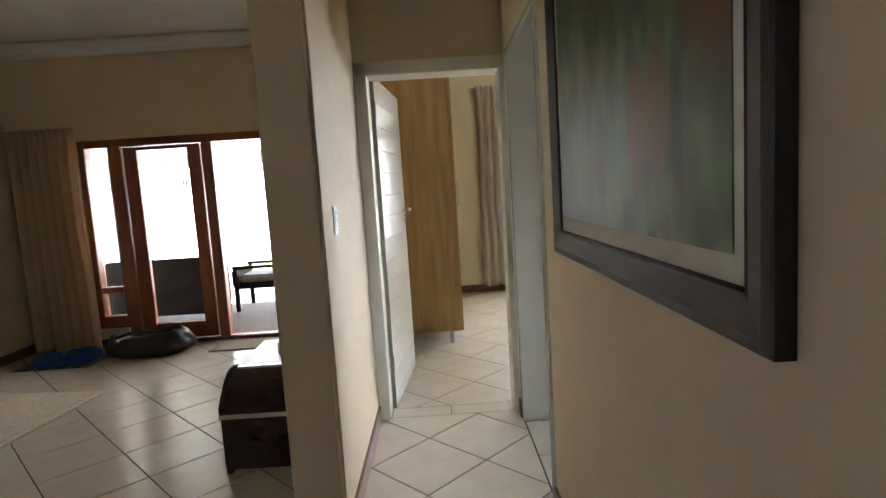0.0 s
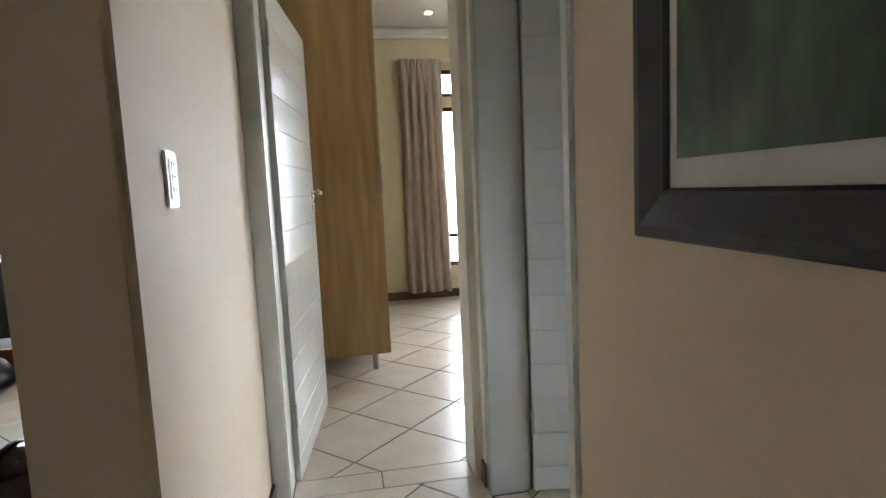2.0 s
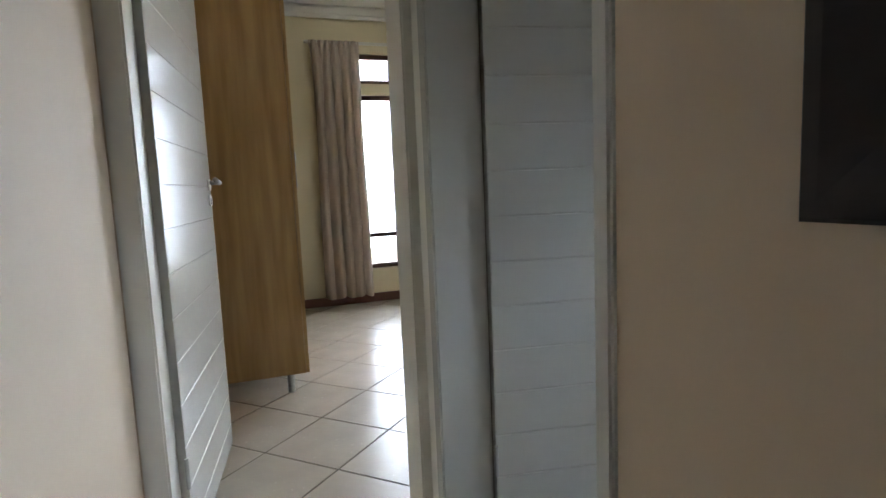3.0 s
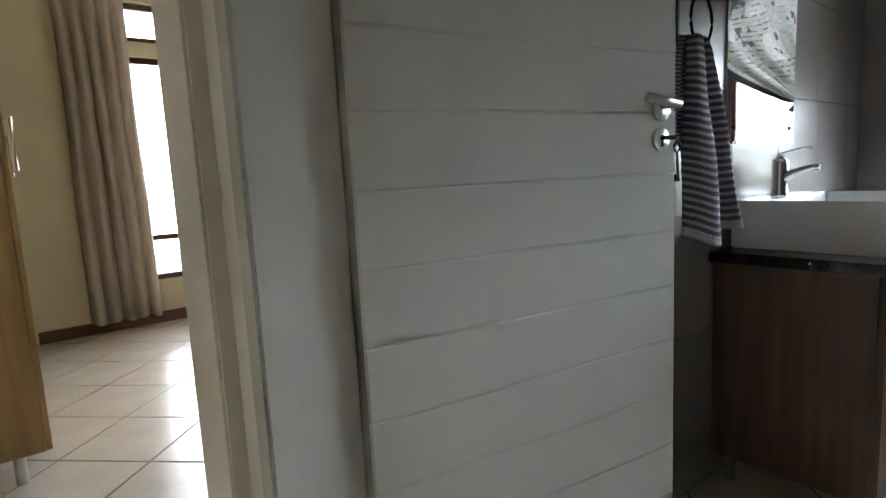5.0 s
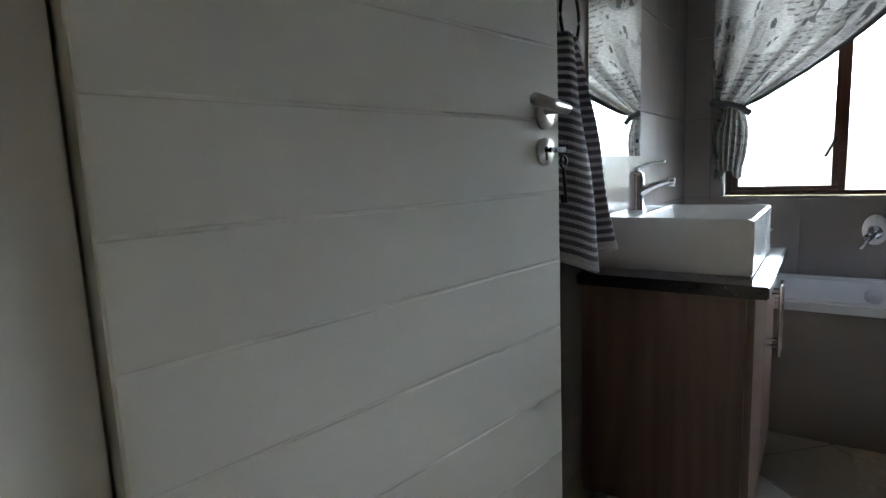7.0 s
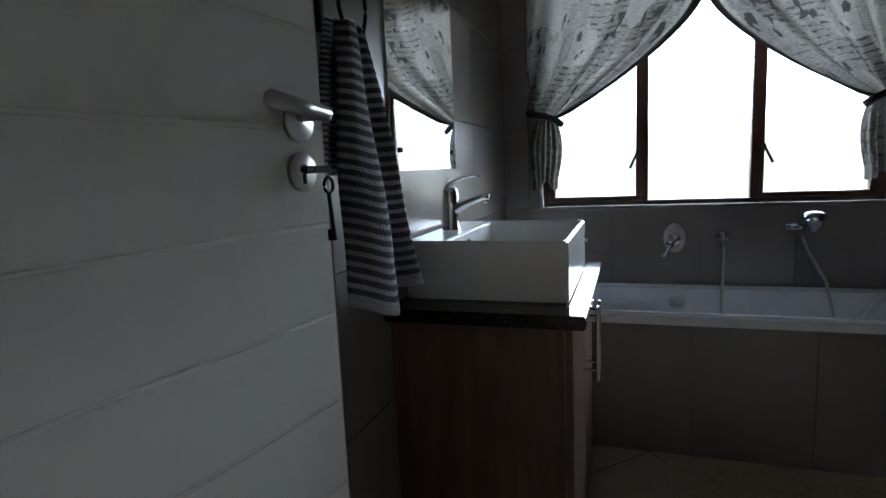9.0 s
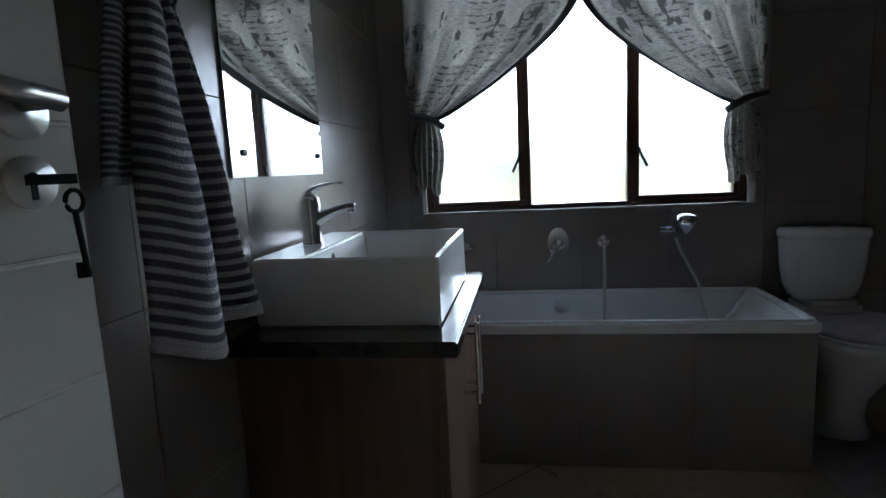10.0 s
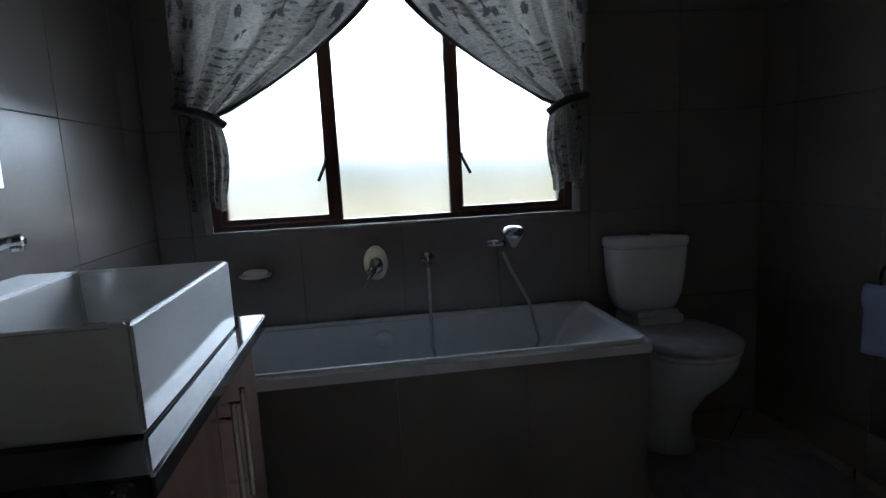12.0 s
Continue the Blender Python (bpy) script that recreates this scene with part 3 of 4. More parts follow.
def window_y(name, x0, x1, z0, z1, y, bars_x, bars_z, mat, label, pane_mat, t=0.045):
    w = thing(name, x0, y, z0, label, "window", kind="structure")
    for bb in ((x0, x1, y, y + 0.06, z0, z0 + t), (x0, x1, y, y + 0.06, z1 - t, z1), (x0, x0 + t, y, y + 0.06, z0 + t, z1 - t), (x1 - t, x1, y, y + 0.06, z0 + t, z1 - t)):
        part("frame_bar", box(*bb, bevel=0.003), mat, w)
    for x in bars_x:
        part("mullion", box(x - t / 2, x + t / 2, y + 0.002, y + 0.058, z0 + t, z1 - t, bevel=0.003), mat, w)
    for z in bars_z:
        part("transom", box(x0 + t, x1 - t, y + 0.004, y + 0.056, z - t / 2, z + t / 2, bevel=0.003), mat, w)
    p = part("pane", box(x0 + t, x1 - t, y + 0.028, y + 0.032, z0 + t, z1 - t), pane_mat, w)
    p.visible_shadow = False
    return w


# the right part is unseen, made wide to let more light into the bedroom
window_y("window_bedroom", 1.36, 3.4, 0.345, 2.115, YB + 0.05, (1.765, 2.38, 2.99), (0.69,), DARKWOOD, "dark hardwood bedroom casement window with low transom", GLASS)
window_y("window_bedroom_top", 1.36, 3.4, 2.225, 2.52, YB + 0.05, (1.765, 2.38, 2.99), (), DARKWOOD, "narrow dark hardwood top light of the bedroom", GLASS)
# unseen side window, added only as a light source for the living room
wl = thing("window_living_added", -3.77, -4.325, 0.9, "narrow hardwood side window, unseen, added to let light in", "window", kind="structure")
for bb in ((-3.80, -3.74, -4.5, -4.15, 0.9, 0.94), (-3.80, -3.74, -4.5, -4.15, 2.06, 2.1), (-3.80, -3.74, -4.5, -4.46, 0.94, 2.06), (-3.80, -3.74, -4.19, -4.15, 0.94, 2.06)):
    part("frame_bar", box(*bb, bevel=0.003), MERANTI, wl)
p = part("pane", box(-3.772, -3.768, -4.46, -4.19, 0.94, 2.06), GLASS, wl)
p.visible_shadow = False
dl = thing("downlight", 1.24, 3.42, CEIL, "small round recessed ceiling downlight, switched on", "downlight")
part("ring", lathe([(0.045, CEIL - 0.006), (0.05, CEIL - 0.004), (0.052, CEIL)], 1.24, 3.42), CHROME, dl)
part("lens", lathe([(0.03, CEIL - 0.009), (0.032, CEIL - 0.006)], 1.24, 3.42), LAMP, dl)

# ---- living room ----
curtain("living_curtain", -3.60, -2.96, YV - 0.11, 0.03, 2.13, 7, LIVCURTAIN, "tan pleated full-length curtain beside the sliding door")
sd = thing("door_sliding", -2.0, YV, 0, "red-brown hardwood sliding door, half open", "sliding door", kind="structure")
Y0, Y1 = YV + 0.02, YV + 0.12
for nm, bb in (("head", (-3.02, -0.95, Y0, Y1, 1.955, 2.03)), ("sill_track", (-2.74, -0.95, Y0, Y1, 0, 0.04)), ("jamb", (-3.02, -2.96, Y0, Y1, 0.19, 1.955)), ("post", (-2.74, -2.61, Y0, Y1, 0.04, 1.955)), ("post", (-1.84, -1.74, Y0, Y1, 0.04, 1.955)), ("jamb", (-1.02, -0.95, Y0, Y1, 0.04, 1.955)), ("transom", (-2.96, -2.74, Y0 + 0.01, Y1 - 0.01, 0.54, 0.60)), ("side_sill", (-2.96, -2.74, Y0, Y1, 0.19, 0.31))):
    part(nm, box(*bb, bevel=0.006), MERANTI, sd)
leaf = part("sliding_leaf", box(-2.60, -2.47, Y0 + 0.02, Y1 - 0.03, 0.045, 1.95, bevel=0.005), MERANTI, sd)
for bb in ((-1.985, -1.86, Y0 + 0.02, Y1 - 0.03, 0.045, 1.95), (-2.47, -1.985, Y0 + 0.02, Y1 - 0.03, 1.915, 1.95), (-2.47, -1.985, Y0 + 0.02, Y1 - 0.03, 0.045, 0.2)):
    part("leaf_rail", box(*bb, bevel=0.004), MERANTI, leaf)
for bb in ((-2.47, -1.985, YV + 0.065, YV + 0.07, 0.2, 1.915), (-2.96, -2.74, YV + 0.065, YV + 0.07, 0.31, 1.955)):
    p = part("pane", box(*bb), GLASS, sd)
    p.visible_shadow = False

rug = thing("rug", -2.9, 0.1, 0, "cream woven rug with fringed edge on tiles", "rug")
b = bmesh.new()
box(-1.15, 0, -1.6, 0, 0.002, 0.014, bevel=0.005, bm=b)
r = part("weave", b, RUG, rug)
r.matrix_parent_inverse = Matrix()
for i in range(50):
    f = part("fringe", box(0.0, 0.03 + 0.012 * random.random(), -1.6 + i * 0.032, -1.587 + i * 0.032, 0.003, 0.007), RUG, rug)
    f.matrix_parent_inverse = Matrix()
rug.matrix_world = pose(-2.19, 0.85, 0, 0, 0, -6)

mat_in = thing("doormat", -1.62, 2.0, 0, "worn grey brown doormat inside the sliding door", "doormat")
part("pad", box(-1.80, -1.22, 1.80, 2.16, 0.0, 0.012, bevel=0.004), MATGREY, mat_in)
mat_out = thing("doormat", -1.4, 2.6, 0, "dark coir doormat outside the sliding door", "doormat")
part("pad", box(-1.78, -1.1, 2.36, 2.72, 0.0, 0.018, bevel=0.005), MATDARK, mat_out)

bag = thing("pet_bed", -2.35, 1.9, 0, "black soft crumpled dog bed on the tiles", "pet bed")
bm = lathe([(0.30, 0.0), (0.36, 0.03), (0.37, 0.09), (0.34, 0.17), (0.29, 0.20), (0.24, 0.16), (0.22, 0.08)], -2.38, 1.93, 1.05, 0.62, 40, power=2.6)
for v in bm.verts:
    v.co += Vector((noise.noise(v.co * 7), noise.noise(v.co * 7 + Vector((5, 0, 0))), noise.noise(v.co * 6 + Vector((0, 9, 0))) * 0.9)) * 0.075 * min(1, v.co.z * 14)
part("shell", bm, BAGCLOTH, bag, "", True)
bm = lathe([(0.23, 0.06), (0.22, 0.11), (0.12, 0.125)], -2.38, 1.93, 1.05, 0.62, 30)
part("cushion", bm, BAGCLOTH, bag, "dark padded cushion", True)
bm = tube([(-2.62 + 0.5 * k / 12, 1.78 - 0.02 * math.sin(k), 0.19 + 0.05 * math.sin(math.pi * k / 12)) for k in range(13)], 0.012)
part("strap", bm, BAGCLOTH, bag)

bmat = thing("feeding_mat", -3.1, 1.75, 0, "striped grey rubber mat under the bowls", "mat")
for i in range(9):
    part("stripe", box(-3.42 + i * 0.075, -3.347 + i * 0.075, 1.55, 1.95, 0.0, 0.009, bevel=0.002), GREYPL if i % 2 else CUSHION, bmat)


def bowl(x, y, s, label):
    t = thing("pet_bowl", x, y, 0.009, label, "bowl", "pet bowls")
    part("basin", lathe([(0.13 * s, 0.009), (0.125 * s, 0.02), (0.11 * s, 0.07 * s), (0.10 * s, 0.075 * s), (0.085 * s, 0.03), (0.02, 0.026)], x, y, n=32, power=3.2), BLUE, t, "", True)
    part("rim", tube([(x + 0.107 * s * math.cos(a), y + 0.107 * s * math.sin(a), 0.009 + 0.068 * s) for a in np.linspace(0, 6.284, 33)], 0.006), BLUE, t)


bowl(-3.2, 1.73, 1.05, "low blue plastic pet bowl on a striped mat")
bowl(-2.95, 1.8, 1.2, "taller blue plastic pet bowl on a striped mat")

bench = thing("low_shelf", -0.68, 0.2, 0, "low shelf with pale top and dark edge", "shelf")
part("top", box(-0.82, -0.26, -0.10, 0.45, 0.405, 0.425, bevel=0.003), BOARD, bench)
part("apron", box(-0.81, -0.27, -0.09, 0.44, 0.33, 0.405, bevel=0.002), SHELFDARK, bench)
for x in (-0.80, -0.31):
    for y in (-0.08, 0.39):
        part("leg", box(x, x + 0.045, y, y + 0.045, 0, 0.33), SHELFDARK, bench)
cupb = thing("small_jar", -0.6, 0.1, 0.425, "small white jar standing on the low shelf", "jar")
part("body", lathe([(0.028, 0.425), (0.03, 0.44), (0.03, 0.49), (0.02, 0.5)], -0.60, 0.10), CERAMIC, cupb, "", True)

ch = thing("storage_chest", -0.55, -0.35, 0, "dark red lacquered barrel-topped chest with pale band", "chest")
bm = box(-0.75, -0.30, -0.545, -0.13, 0.02, 0.29, bevel=0.008)
part("body", bm, CHEST, ch)
bm = bmesh.new()
prof = [(-0.55 + 0.425 * k / 12, 0.312 + 0.18 * math.sin(math.pi * (0.06 + 0.88 * k / 12))) for k in range(13)]
ra = [bm.verts.new((-0.752, y, z)) for y, z in [(-0.55, 0.312)] + prof + [(-0.125, 0.312)]]
rb = [bm.verts.new((-0.298, v.co.y, v.co.z)) for v in ra]
bm.faces.new(ra)
bm.faces.new(rb[::-1])
for k in range(len(ra)):
    bm.faces.new((ra[k], rb[k], rb[(k + 1) % len(rb)], ra[(k + 1) % len(ra)]))
bmesh.ops.bevel(bm, geom=[e for e in bm.edges if e.calc_face_angle(0) > 1.2], offset=0.006, segments=2, affect="EDGES")
lid = part("lid", bm, CHEST, ch)
for x in (-0.735, -0.33):
    part("strap", tube([(x, y - 0.001, z + 0.003) for y, z in prof], 0.008), IRON, ch, "dark iron strap over the lid")
part("band", box(-0.754, -0.296, -0.554, -0.121, 0.289, 0.311, bevel=0.002), BOARD, ch, "pale grey metal band")
for x in (-0.745, -0.34):
    part("foot", box(x, x + 0.03, -0.54, -0.51, 0, 0.022), CHEST, ch)
bm = tube([(-0.62, -0.545, 0.19), (-0.61, -0.57, 0.17), (-0.55, -0.575, 0.165), (-0.49, -0.57, 0.17), (-0.48, -0.545, 0.19)], 0.006)
part("handle", bm, IRON, ch, "dark iron drop handle")

# ---- veranda ----
tagged(part("pavement_patio", box(-8.5, -0.24, YV + 0.22, 8.2, -0.2, -0.006), PATIO), "pale paved veranda floor outside the door", "patio", kind="structure")
tagged(part("wall_veranda", box(-5.85, -5.35, 7.55, 7.9, -0.006, 2.078), PLASTER), "pale grey plastered veranda pillar", "pillar", kind="structure")
tagged(part("veranda_beam", box(-8.5, -0.24, 7.6, 7.85, 2.08, 2.33), PLASTER), "pale grey plastered veranda beam", "beam", kind="structure")
tagged(part("veranda_roof", box(-8.5, -0.24, YV + 0.22, 8.0, 2.331, 2.43), WHITE), "white veranda ceiling boards", "roof", kind="structure")


def patio_sofa(x, y, w, label):
    t = thing("patio_sofa", x, y, 0, label, "sofa")
    part("back", box(x - w / 2, x + w / 2, y - 0.09, y, 0.12, 0.77, bevel=0.02), RATTAN, t)
    part("seat", box(x - w / 2 + 0.08, x + w / 2 - 0.08, y, y + 0.6, 0.22, 0.36, bevel=0.02), RATTAN, t)
    part("cushion", box(x - w / 2 + 0.1, x + w / 2 - 0.1, y + 0.01, y + 0.58, 0.362, 0.46, bevel=0.03), CUSHION, t, "grey seat cushion")
    for s in (-1, 1):
        part("arm", box(x + s * (w / 2 - 0.08), x + s * w / 2, y, y + 0.62, 0.12, 0.6, bevel=0.02), RATTAN, t)
        for yy in (y - 0.08, y + 0.55):
            part("leg", box(x + s * (w / 2 - 0.06), x + s * (w / 2 - 0.01), yy, yy + 0.05, 0, 0.125), RATTAN, t)


patio_sofa(-2.83, 3.1, 1.14, "dark woven rattan veranda sofa seen from behind")
chr_ = thing("patio_chair", -1.75, 3.9, 0, "dark rattan veranda chair with striped grey cushion", "chair")
part("seat", box(-2.15, -1.62, 3.6, 4.15, 0.28, 0.36, bevel=0.015), RATTAN, chr_)
part("cushion", box(-2.12, -1.65, 3.62, 4.13, 0.361, 0.45, bevel=0.025), CUSHION, chr_)
part("back", box(-2.2, -2.12, 3.6, 4.15, 0.3, 0.52, bevel=0.015), RATTAN, chr_)
for y in (3.57, 4.12):
    part("arm_rest", box(-2.18, -1.6, y, y + 0.05, 0.53, 0.57, bevel=0.01), RATTAN, chr_)
    for x in (-2.17, -1.65):
        part("leg", box(x, x + 0.05, y, y + 0.05, 0, 0.53, bevel=0.008), RATTAN, chr_)
tb_ = thing("patio_table", -1.4, 4.5, 0, "small dark veranda side table", "table")
part("tabletop", box(-1.72, -1.2, 4.3, 4.8, 0.46, 0.5, bevel=0.006), RATTAN, tb_)
for x in (-1.71, -1.26):
    for y in (4.31, 4.74):
        part("leg", box(x, x + 0.05, y, y + 0.05, 0, 0.46), RATTAN, tb_)

hung = thing("hanging_sign", -4.48, 7.55, 1.66, "small pale board hanging from the veranda beam", "sign")
part("board", box(-4.62, -4.34, 7.555, 7.57, 1.66, 1.98, bevel=0.003), PUTTY, hung)
for x in (-4.60, -4.36):
    part("cord", rod((x, 7.562, 1.97), (x, 7.562, 2.08), 0.004, n=6), IRON, hung)
for x, w in ((-4.44, 0.025), (-4.385, 0.03)):
    part("mark", box(x, x + w, 7.549, 7.556, 1.72, 1.84), GREYPL, hung, "dark painted mark")

# ---- outside ----
tagged(part("ground", box(-120, 120, -90, 120, -0.5, -0.21), GRASS), "dry lawn round the house", "ground", kind="structure")
tagged(part("backdrop_sky_north", box(-9, 9, 11.0, 11.05, -0.2, 9), HAZENORTH), "bright white hazy sky", "sky", kind="structure")
# glowing panel outside the added side window
tagged(part("backdrop_sky_west", box(-11.05, -11, -14, 5, -0.2, 9), HAZE), "bright white hazy sky", "sky", kind="structure")
tagged(part("backdrop_sky_east", box(55.0, 55.05, -60, 60, 0, 45), HAZEEAST), "bright white hazy sky", "sky", kind="structure")
bm = bmesh.new()
for i in range(1100):
    c = Vector((44 + 2 * random.random(), -35 + 70 * random.random(), 3.2 * random.random() ** 0.7))
    for k in range(5):
        d = Vector((random.uniform(-1, 1), random.uniform(-1, 1), random.uniform(-0.6, 1))) * 0.8
        s = 0.4 + 0.4 * random.random()
        vs = [bm.verts.new(c + d + Vector((random.uniform(-s, s), random.uniform(-s, s), random.uniform(-s, s)))) for _ in range(4)]
        bm.faces.new(vs[:3])
        bm.faces.new(vs[1:])
tagged(part("hedge", bm, LEAVES), "green clipped garden hedge in the distance", "hedge", kind="stuff")

# ---- bathroom ----
vt = thing("vanity_cabinet", 2.67, -0.4, 0, "brown wood vanity cabinet with steel bar handles", "cabinet")
part("body", box(2.345, 3.02, -0.575, YN - 0.002, 0.09, 0.765, bevel=0.002), WALNUT, vt)
for i in range(2):
    x = 2.347 + i * 0.337
    d = part("door", box(x, x + 0.334, -0.595, -0.577, 0.095, 0.76, bevel=0.0015), WALNUT, vt)
    hx = x + (0.30 if i == 0 else 0.034)
    bm = rod((hx, -0.635, 0.52), (hx, -0.635, 0.74), 0.006)
    rod((hx, -0.595, 0.55), (hx, -0.635, 0.55), 0.0045, bm=bm)
    rod((hx, -0.595, 0.71), (hx, -0.635, 0.71), 0.0045, bm=bm)
    part("handle", bm, CHROME, d, "chrome bar handle")
for x in (2.38, 2.98):
    for y in (-0.55, -0.18):
        part("leg", rod((x, y, 0), (x, y, 0.091), 0.02), STEEL, vt)
ct = thing("granite_worktop", 2.67, -0.4, 0.766, "polished black granite vanity top", "worktop")
part("slab", box(2.305, 3.05, -0.628, YN - 0.002, 0.766, 0.800, bevel=0.004), GRANITE, ct)

# square vessel basin with a tap ledge
bs = thing("basin", 2.68, -0.37, 0.8, "white rectangular ceramic vessel basin on black top", "basin")
bm = box(2.417, 2.944, -0.580, -0.150, 0.801, 0.958)
top = max(bm.faces, key=lambda f: f.calc_center_median().z)
bmesh.ops.inset_region(bm, faces=[top], thickness=0.016)
for v in top.verts:
    if v.co.y > -0.3:
        v.co.y = -0.265
down = bmesh.ops.extrude_discrete_faces(bm, faces=[top])["faces"][0]
for v in down.verts:
    v.co.z -= 0.115
    v.co.x += 0.03 if v.co.x < 2.68 else -0.03
    v.co.y += 0.03 if v.co.y < -0.4 else -0.02
bmesh.ops.bevel(bm, geom=list(bm.edges), offset=0.005, segments=2, affect="EDGES")
part("bowl", bm, CERAMIC, bs)
part("overflow_ring", rod((2.62, -0.272, 0.925), (2.62, -0.267, 0.925), 0.014, n=20), CHROME, bs)
part("drain", lathe([(0.03, 0.844), (0.028, 0.848)], 2.68, -0.42), CHROME, bs)
tp = thing("basin_tap", 2.655, -0.2, 0.958, "chrome single-lever basin mixer tap", "tap")
TX, TY0 = 2.66, -0.205
bm = lathe([(0.029, 0.958), (0.0285, 0.962), (0.026, 0.968), (0.0245, 1.0), (0.0255, 1.04), (0.027, 1.065), (0.024, 1.082), (0.014, 1.092)], TX, TY0)
part("body", bm, CHROME, tp, "", True)


def blade(rows):
    """A flattened bar along -y: rows of (y, z, half width, half height)."""
    b = bmesh.new()
    rings = []
    for y, z, w, h in rows:
        rings.append([b.verts.new((TX + w * math.copysign(abs(math.cos(a)) ** 0.7, math.cos(a)), y, z + h * math.copysign(abs(math.sin(a)) ** 0.7, math.sin(a)))) for a in np.linspace(0, 2 * math.pi, 17)[:-1]])
    for p, q in zip(rings, rings[1:]):
        for k in range(16):
            b.faces.new((p[k], p[(k + 1) % 16], q[(k + 1) % 16], q[k]))
    b.faces.new(rings[0])
    b.faces.new(rings[-1][::-1])
    return b


bm = blade([(TY0, 1.012, 0.017, 0.022), (TY0 - 0.03, 1.03, 0.016, 0.017), (TY0 - 0.065, 1.045, 0.0145, 0.0125), (TY0 - 0.10, 1.055, 0.0135, 0.010), (TY0 - 0.122, 1.057, 0.0125, 0.010)])
rod((TX, TY0 - 0.112, 1.052), (TX, TY0 - 0.112, 1.038), 0.010, bm=bm)
part("spout", bm, CHROME, tp, "", True)
bm = blade([(TY0 + 0.018, 1.078, 0.010, 0.008), (TY0 + 0.008, 1.092, 0.018, 0.010), (TY0 - 0.015, 1.106, 0.020, 0.008), (TY0 - 0.045, 1.115, 0.018, 0.0055), (TY0 - 0.075, 1.119, 0.0145, 0.004), (TY0 - 0.092, 1.118, 0.010, 0.003)])
part("lever", bm, CHROME, tp, "", True)

mr = thing("wall_mirror", 2.65, YN, 1.144, "frameless wall mirror fixed with round screws", "mirror")
part("glass", box(2.405, 2.965, YN - 0.0075, YN - 0.0005, 1.144, 1.98, bevel=0.001), MIRROR, mr)
for x in (2.463, 2.928):
    for z in (1.2, 1.92):
        part("screw_cap", rod((x, YN - 0.007, z), (x, YN - 0.013, z), 0.008), IRON, mr, "dark screw cap")

# towel ring and towel
hk = thing("towel_ring", 2.1, YN, 1.56, "black iron wall towel ring with bracket", "towel ring")
part("bracket", box(2.078, 2.094, YN - 0.014, YN - 0.0005, 1.425, 1.72, bevel=0.002), IRON, hk)
part("arm", tube([(2.086, YN - 0.012, 1.56), (2.10, YN - 0.045, 1.565), (2.125, YN - 0.062, 1.56), (2.15, YN - 0.062, 1.55)], 0.006), IRON, hk)
part("ring", tube([(2.128 + 0.06 * math.sin(a), YN - 0.06, 1.487 + 0.07 * math.cos(a)) for a in np.linspace(0, 6.284, 33)], 0.0045), IRON, hk)


def towel_fn(u, v):
    """Gathered at the ring, opening into one deep fold and a rolled near edge."""
    open_ = v ** 0.8
    half = 0.05 + 0.078 * open_
    x = 2.125 - 0.028 * v + half * (2 * u - 1)
    crease = 0.026 * math.exp(-((u - 0.60 - 0.05 * v) / 0.075) ** 2) * (0.5 + 0.5 * v)
    crease2 = 0.018 * math.exp(-((u - 0.86) / 0.05) ** 2) * (1 - 0.5 * v)
    roll = 0.05 * open_ * math.sin(math.pi * min(1, u / 0.6)) if u < 0.6 else 0.055 * open_ * math.sin(math.pi * (u - 0.6) / 0.4)
    edge = -0.025 * (max(0, 0.12 - u) / 0.12) ** 2 - 0.02 * (max(0, u - 0.92) / 0.08) ** 2
    y = YN - 0.068 - 0.045 * v - roll + crease + crease2 - edge - 0.004 * math.sin(v * 9 + u * 5)
    top = 0.025 * math.exp(-((u - 0.5) / 0.1) ** 2) * (1 - v) ** 3
    z = 1.445 - top - 0.55 * v - 0.035 * math.sin(math.pi * min(1, u / 0.62)) * v + 0.045 * max(0, u - 0.7) * v
    return (x, y, z)


def towel_back(u, v):
    half = 0.045 + 0.05 * v ** 0.7
    return (2.085 - 0.035 * v + half * (2 * u - 1), YN - 0.045 - 0.014 * math.sin(u * 9 + v) * (0.4 + v), 1.44 - 0.30 * v)


tw = thing("hand_towel", 2.115, YN - 0.08, 1.42, "grey and white striped terry towel through the ring", "towel")
cloth("front_fall", towel_fn, 60, 70, TERRY, tw, "", 0.008)
cloth("back_fall", towel_back, 24, 30, TERRY, tw, "", 0.007)

# bath
XBF, YBF, ZR = 3.245, -1.77, 0.568
bt = thing("bathtub", 3.5, -0.95, 0, "white acrylic built-in bathtub with tiled panel", "bathtub")
bm = box(XBF, XW, YBF, YN - 0.001, ZR - 0.045, ZR)
bmesh.ops.delete(bm, geom=[min(bm.faces, key=lambda f: f.calc_center_median().z)], context='FACES_ONLY')
top = max(bm.faces, key=lambda f: f.calc_center_median().z)
bmesh.ops.inset_region(bm, faces=[top], thickness=0.055)
down = bmesh.ops.extrude_discrete_faces(bm, faces=[top])["faces"][0]
for v in down.verts:
    v.co.z -= 0.40
    v.co.x += 0.07 if v.co.x < 3.5 else -0.05
    v.co.y += 0.30 if v.co.y < -1 else -0.1
bmesh.ops.bevel(bm, geom=list(bm.edges), offset=0.014, segments=3, affect="EDGES")
part("tub", bm, ACRYLIC, bt)
bm = rod((XW - 0.058, -0.925, 0.50), (XW - 0.068, -0.925, 0.495), 0.035, n=28)
part("overflow_cap", bm, ACRYLIC, bt, "round white overflow cap", True)
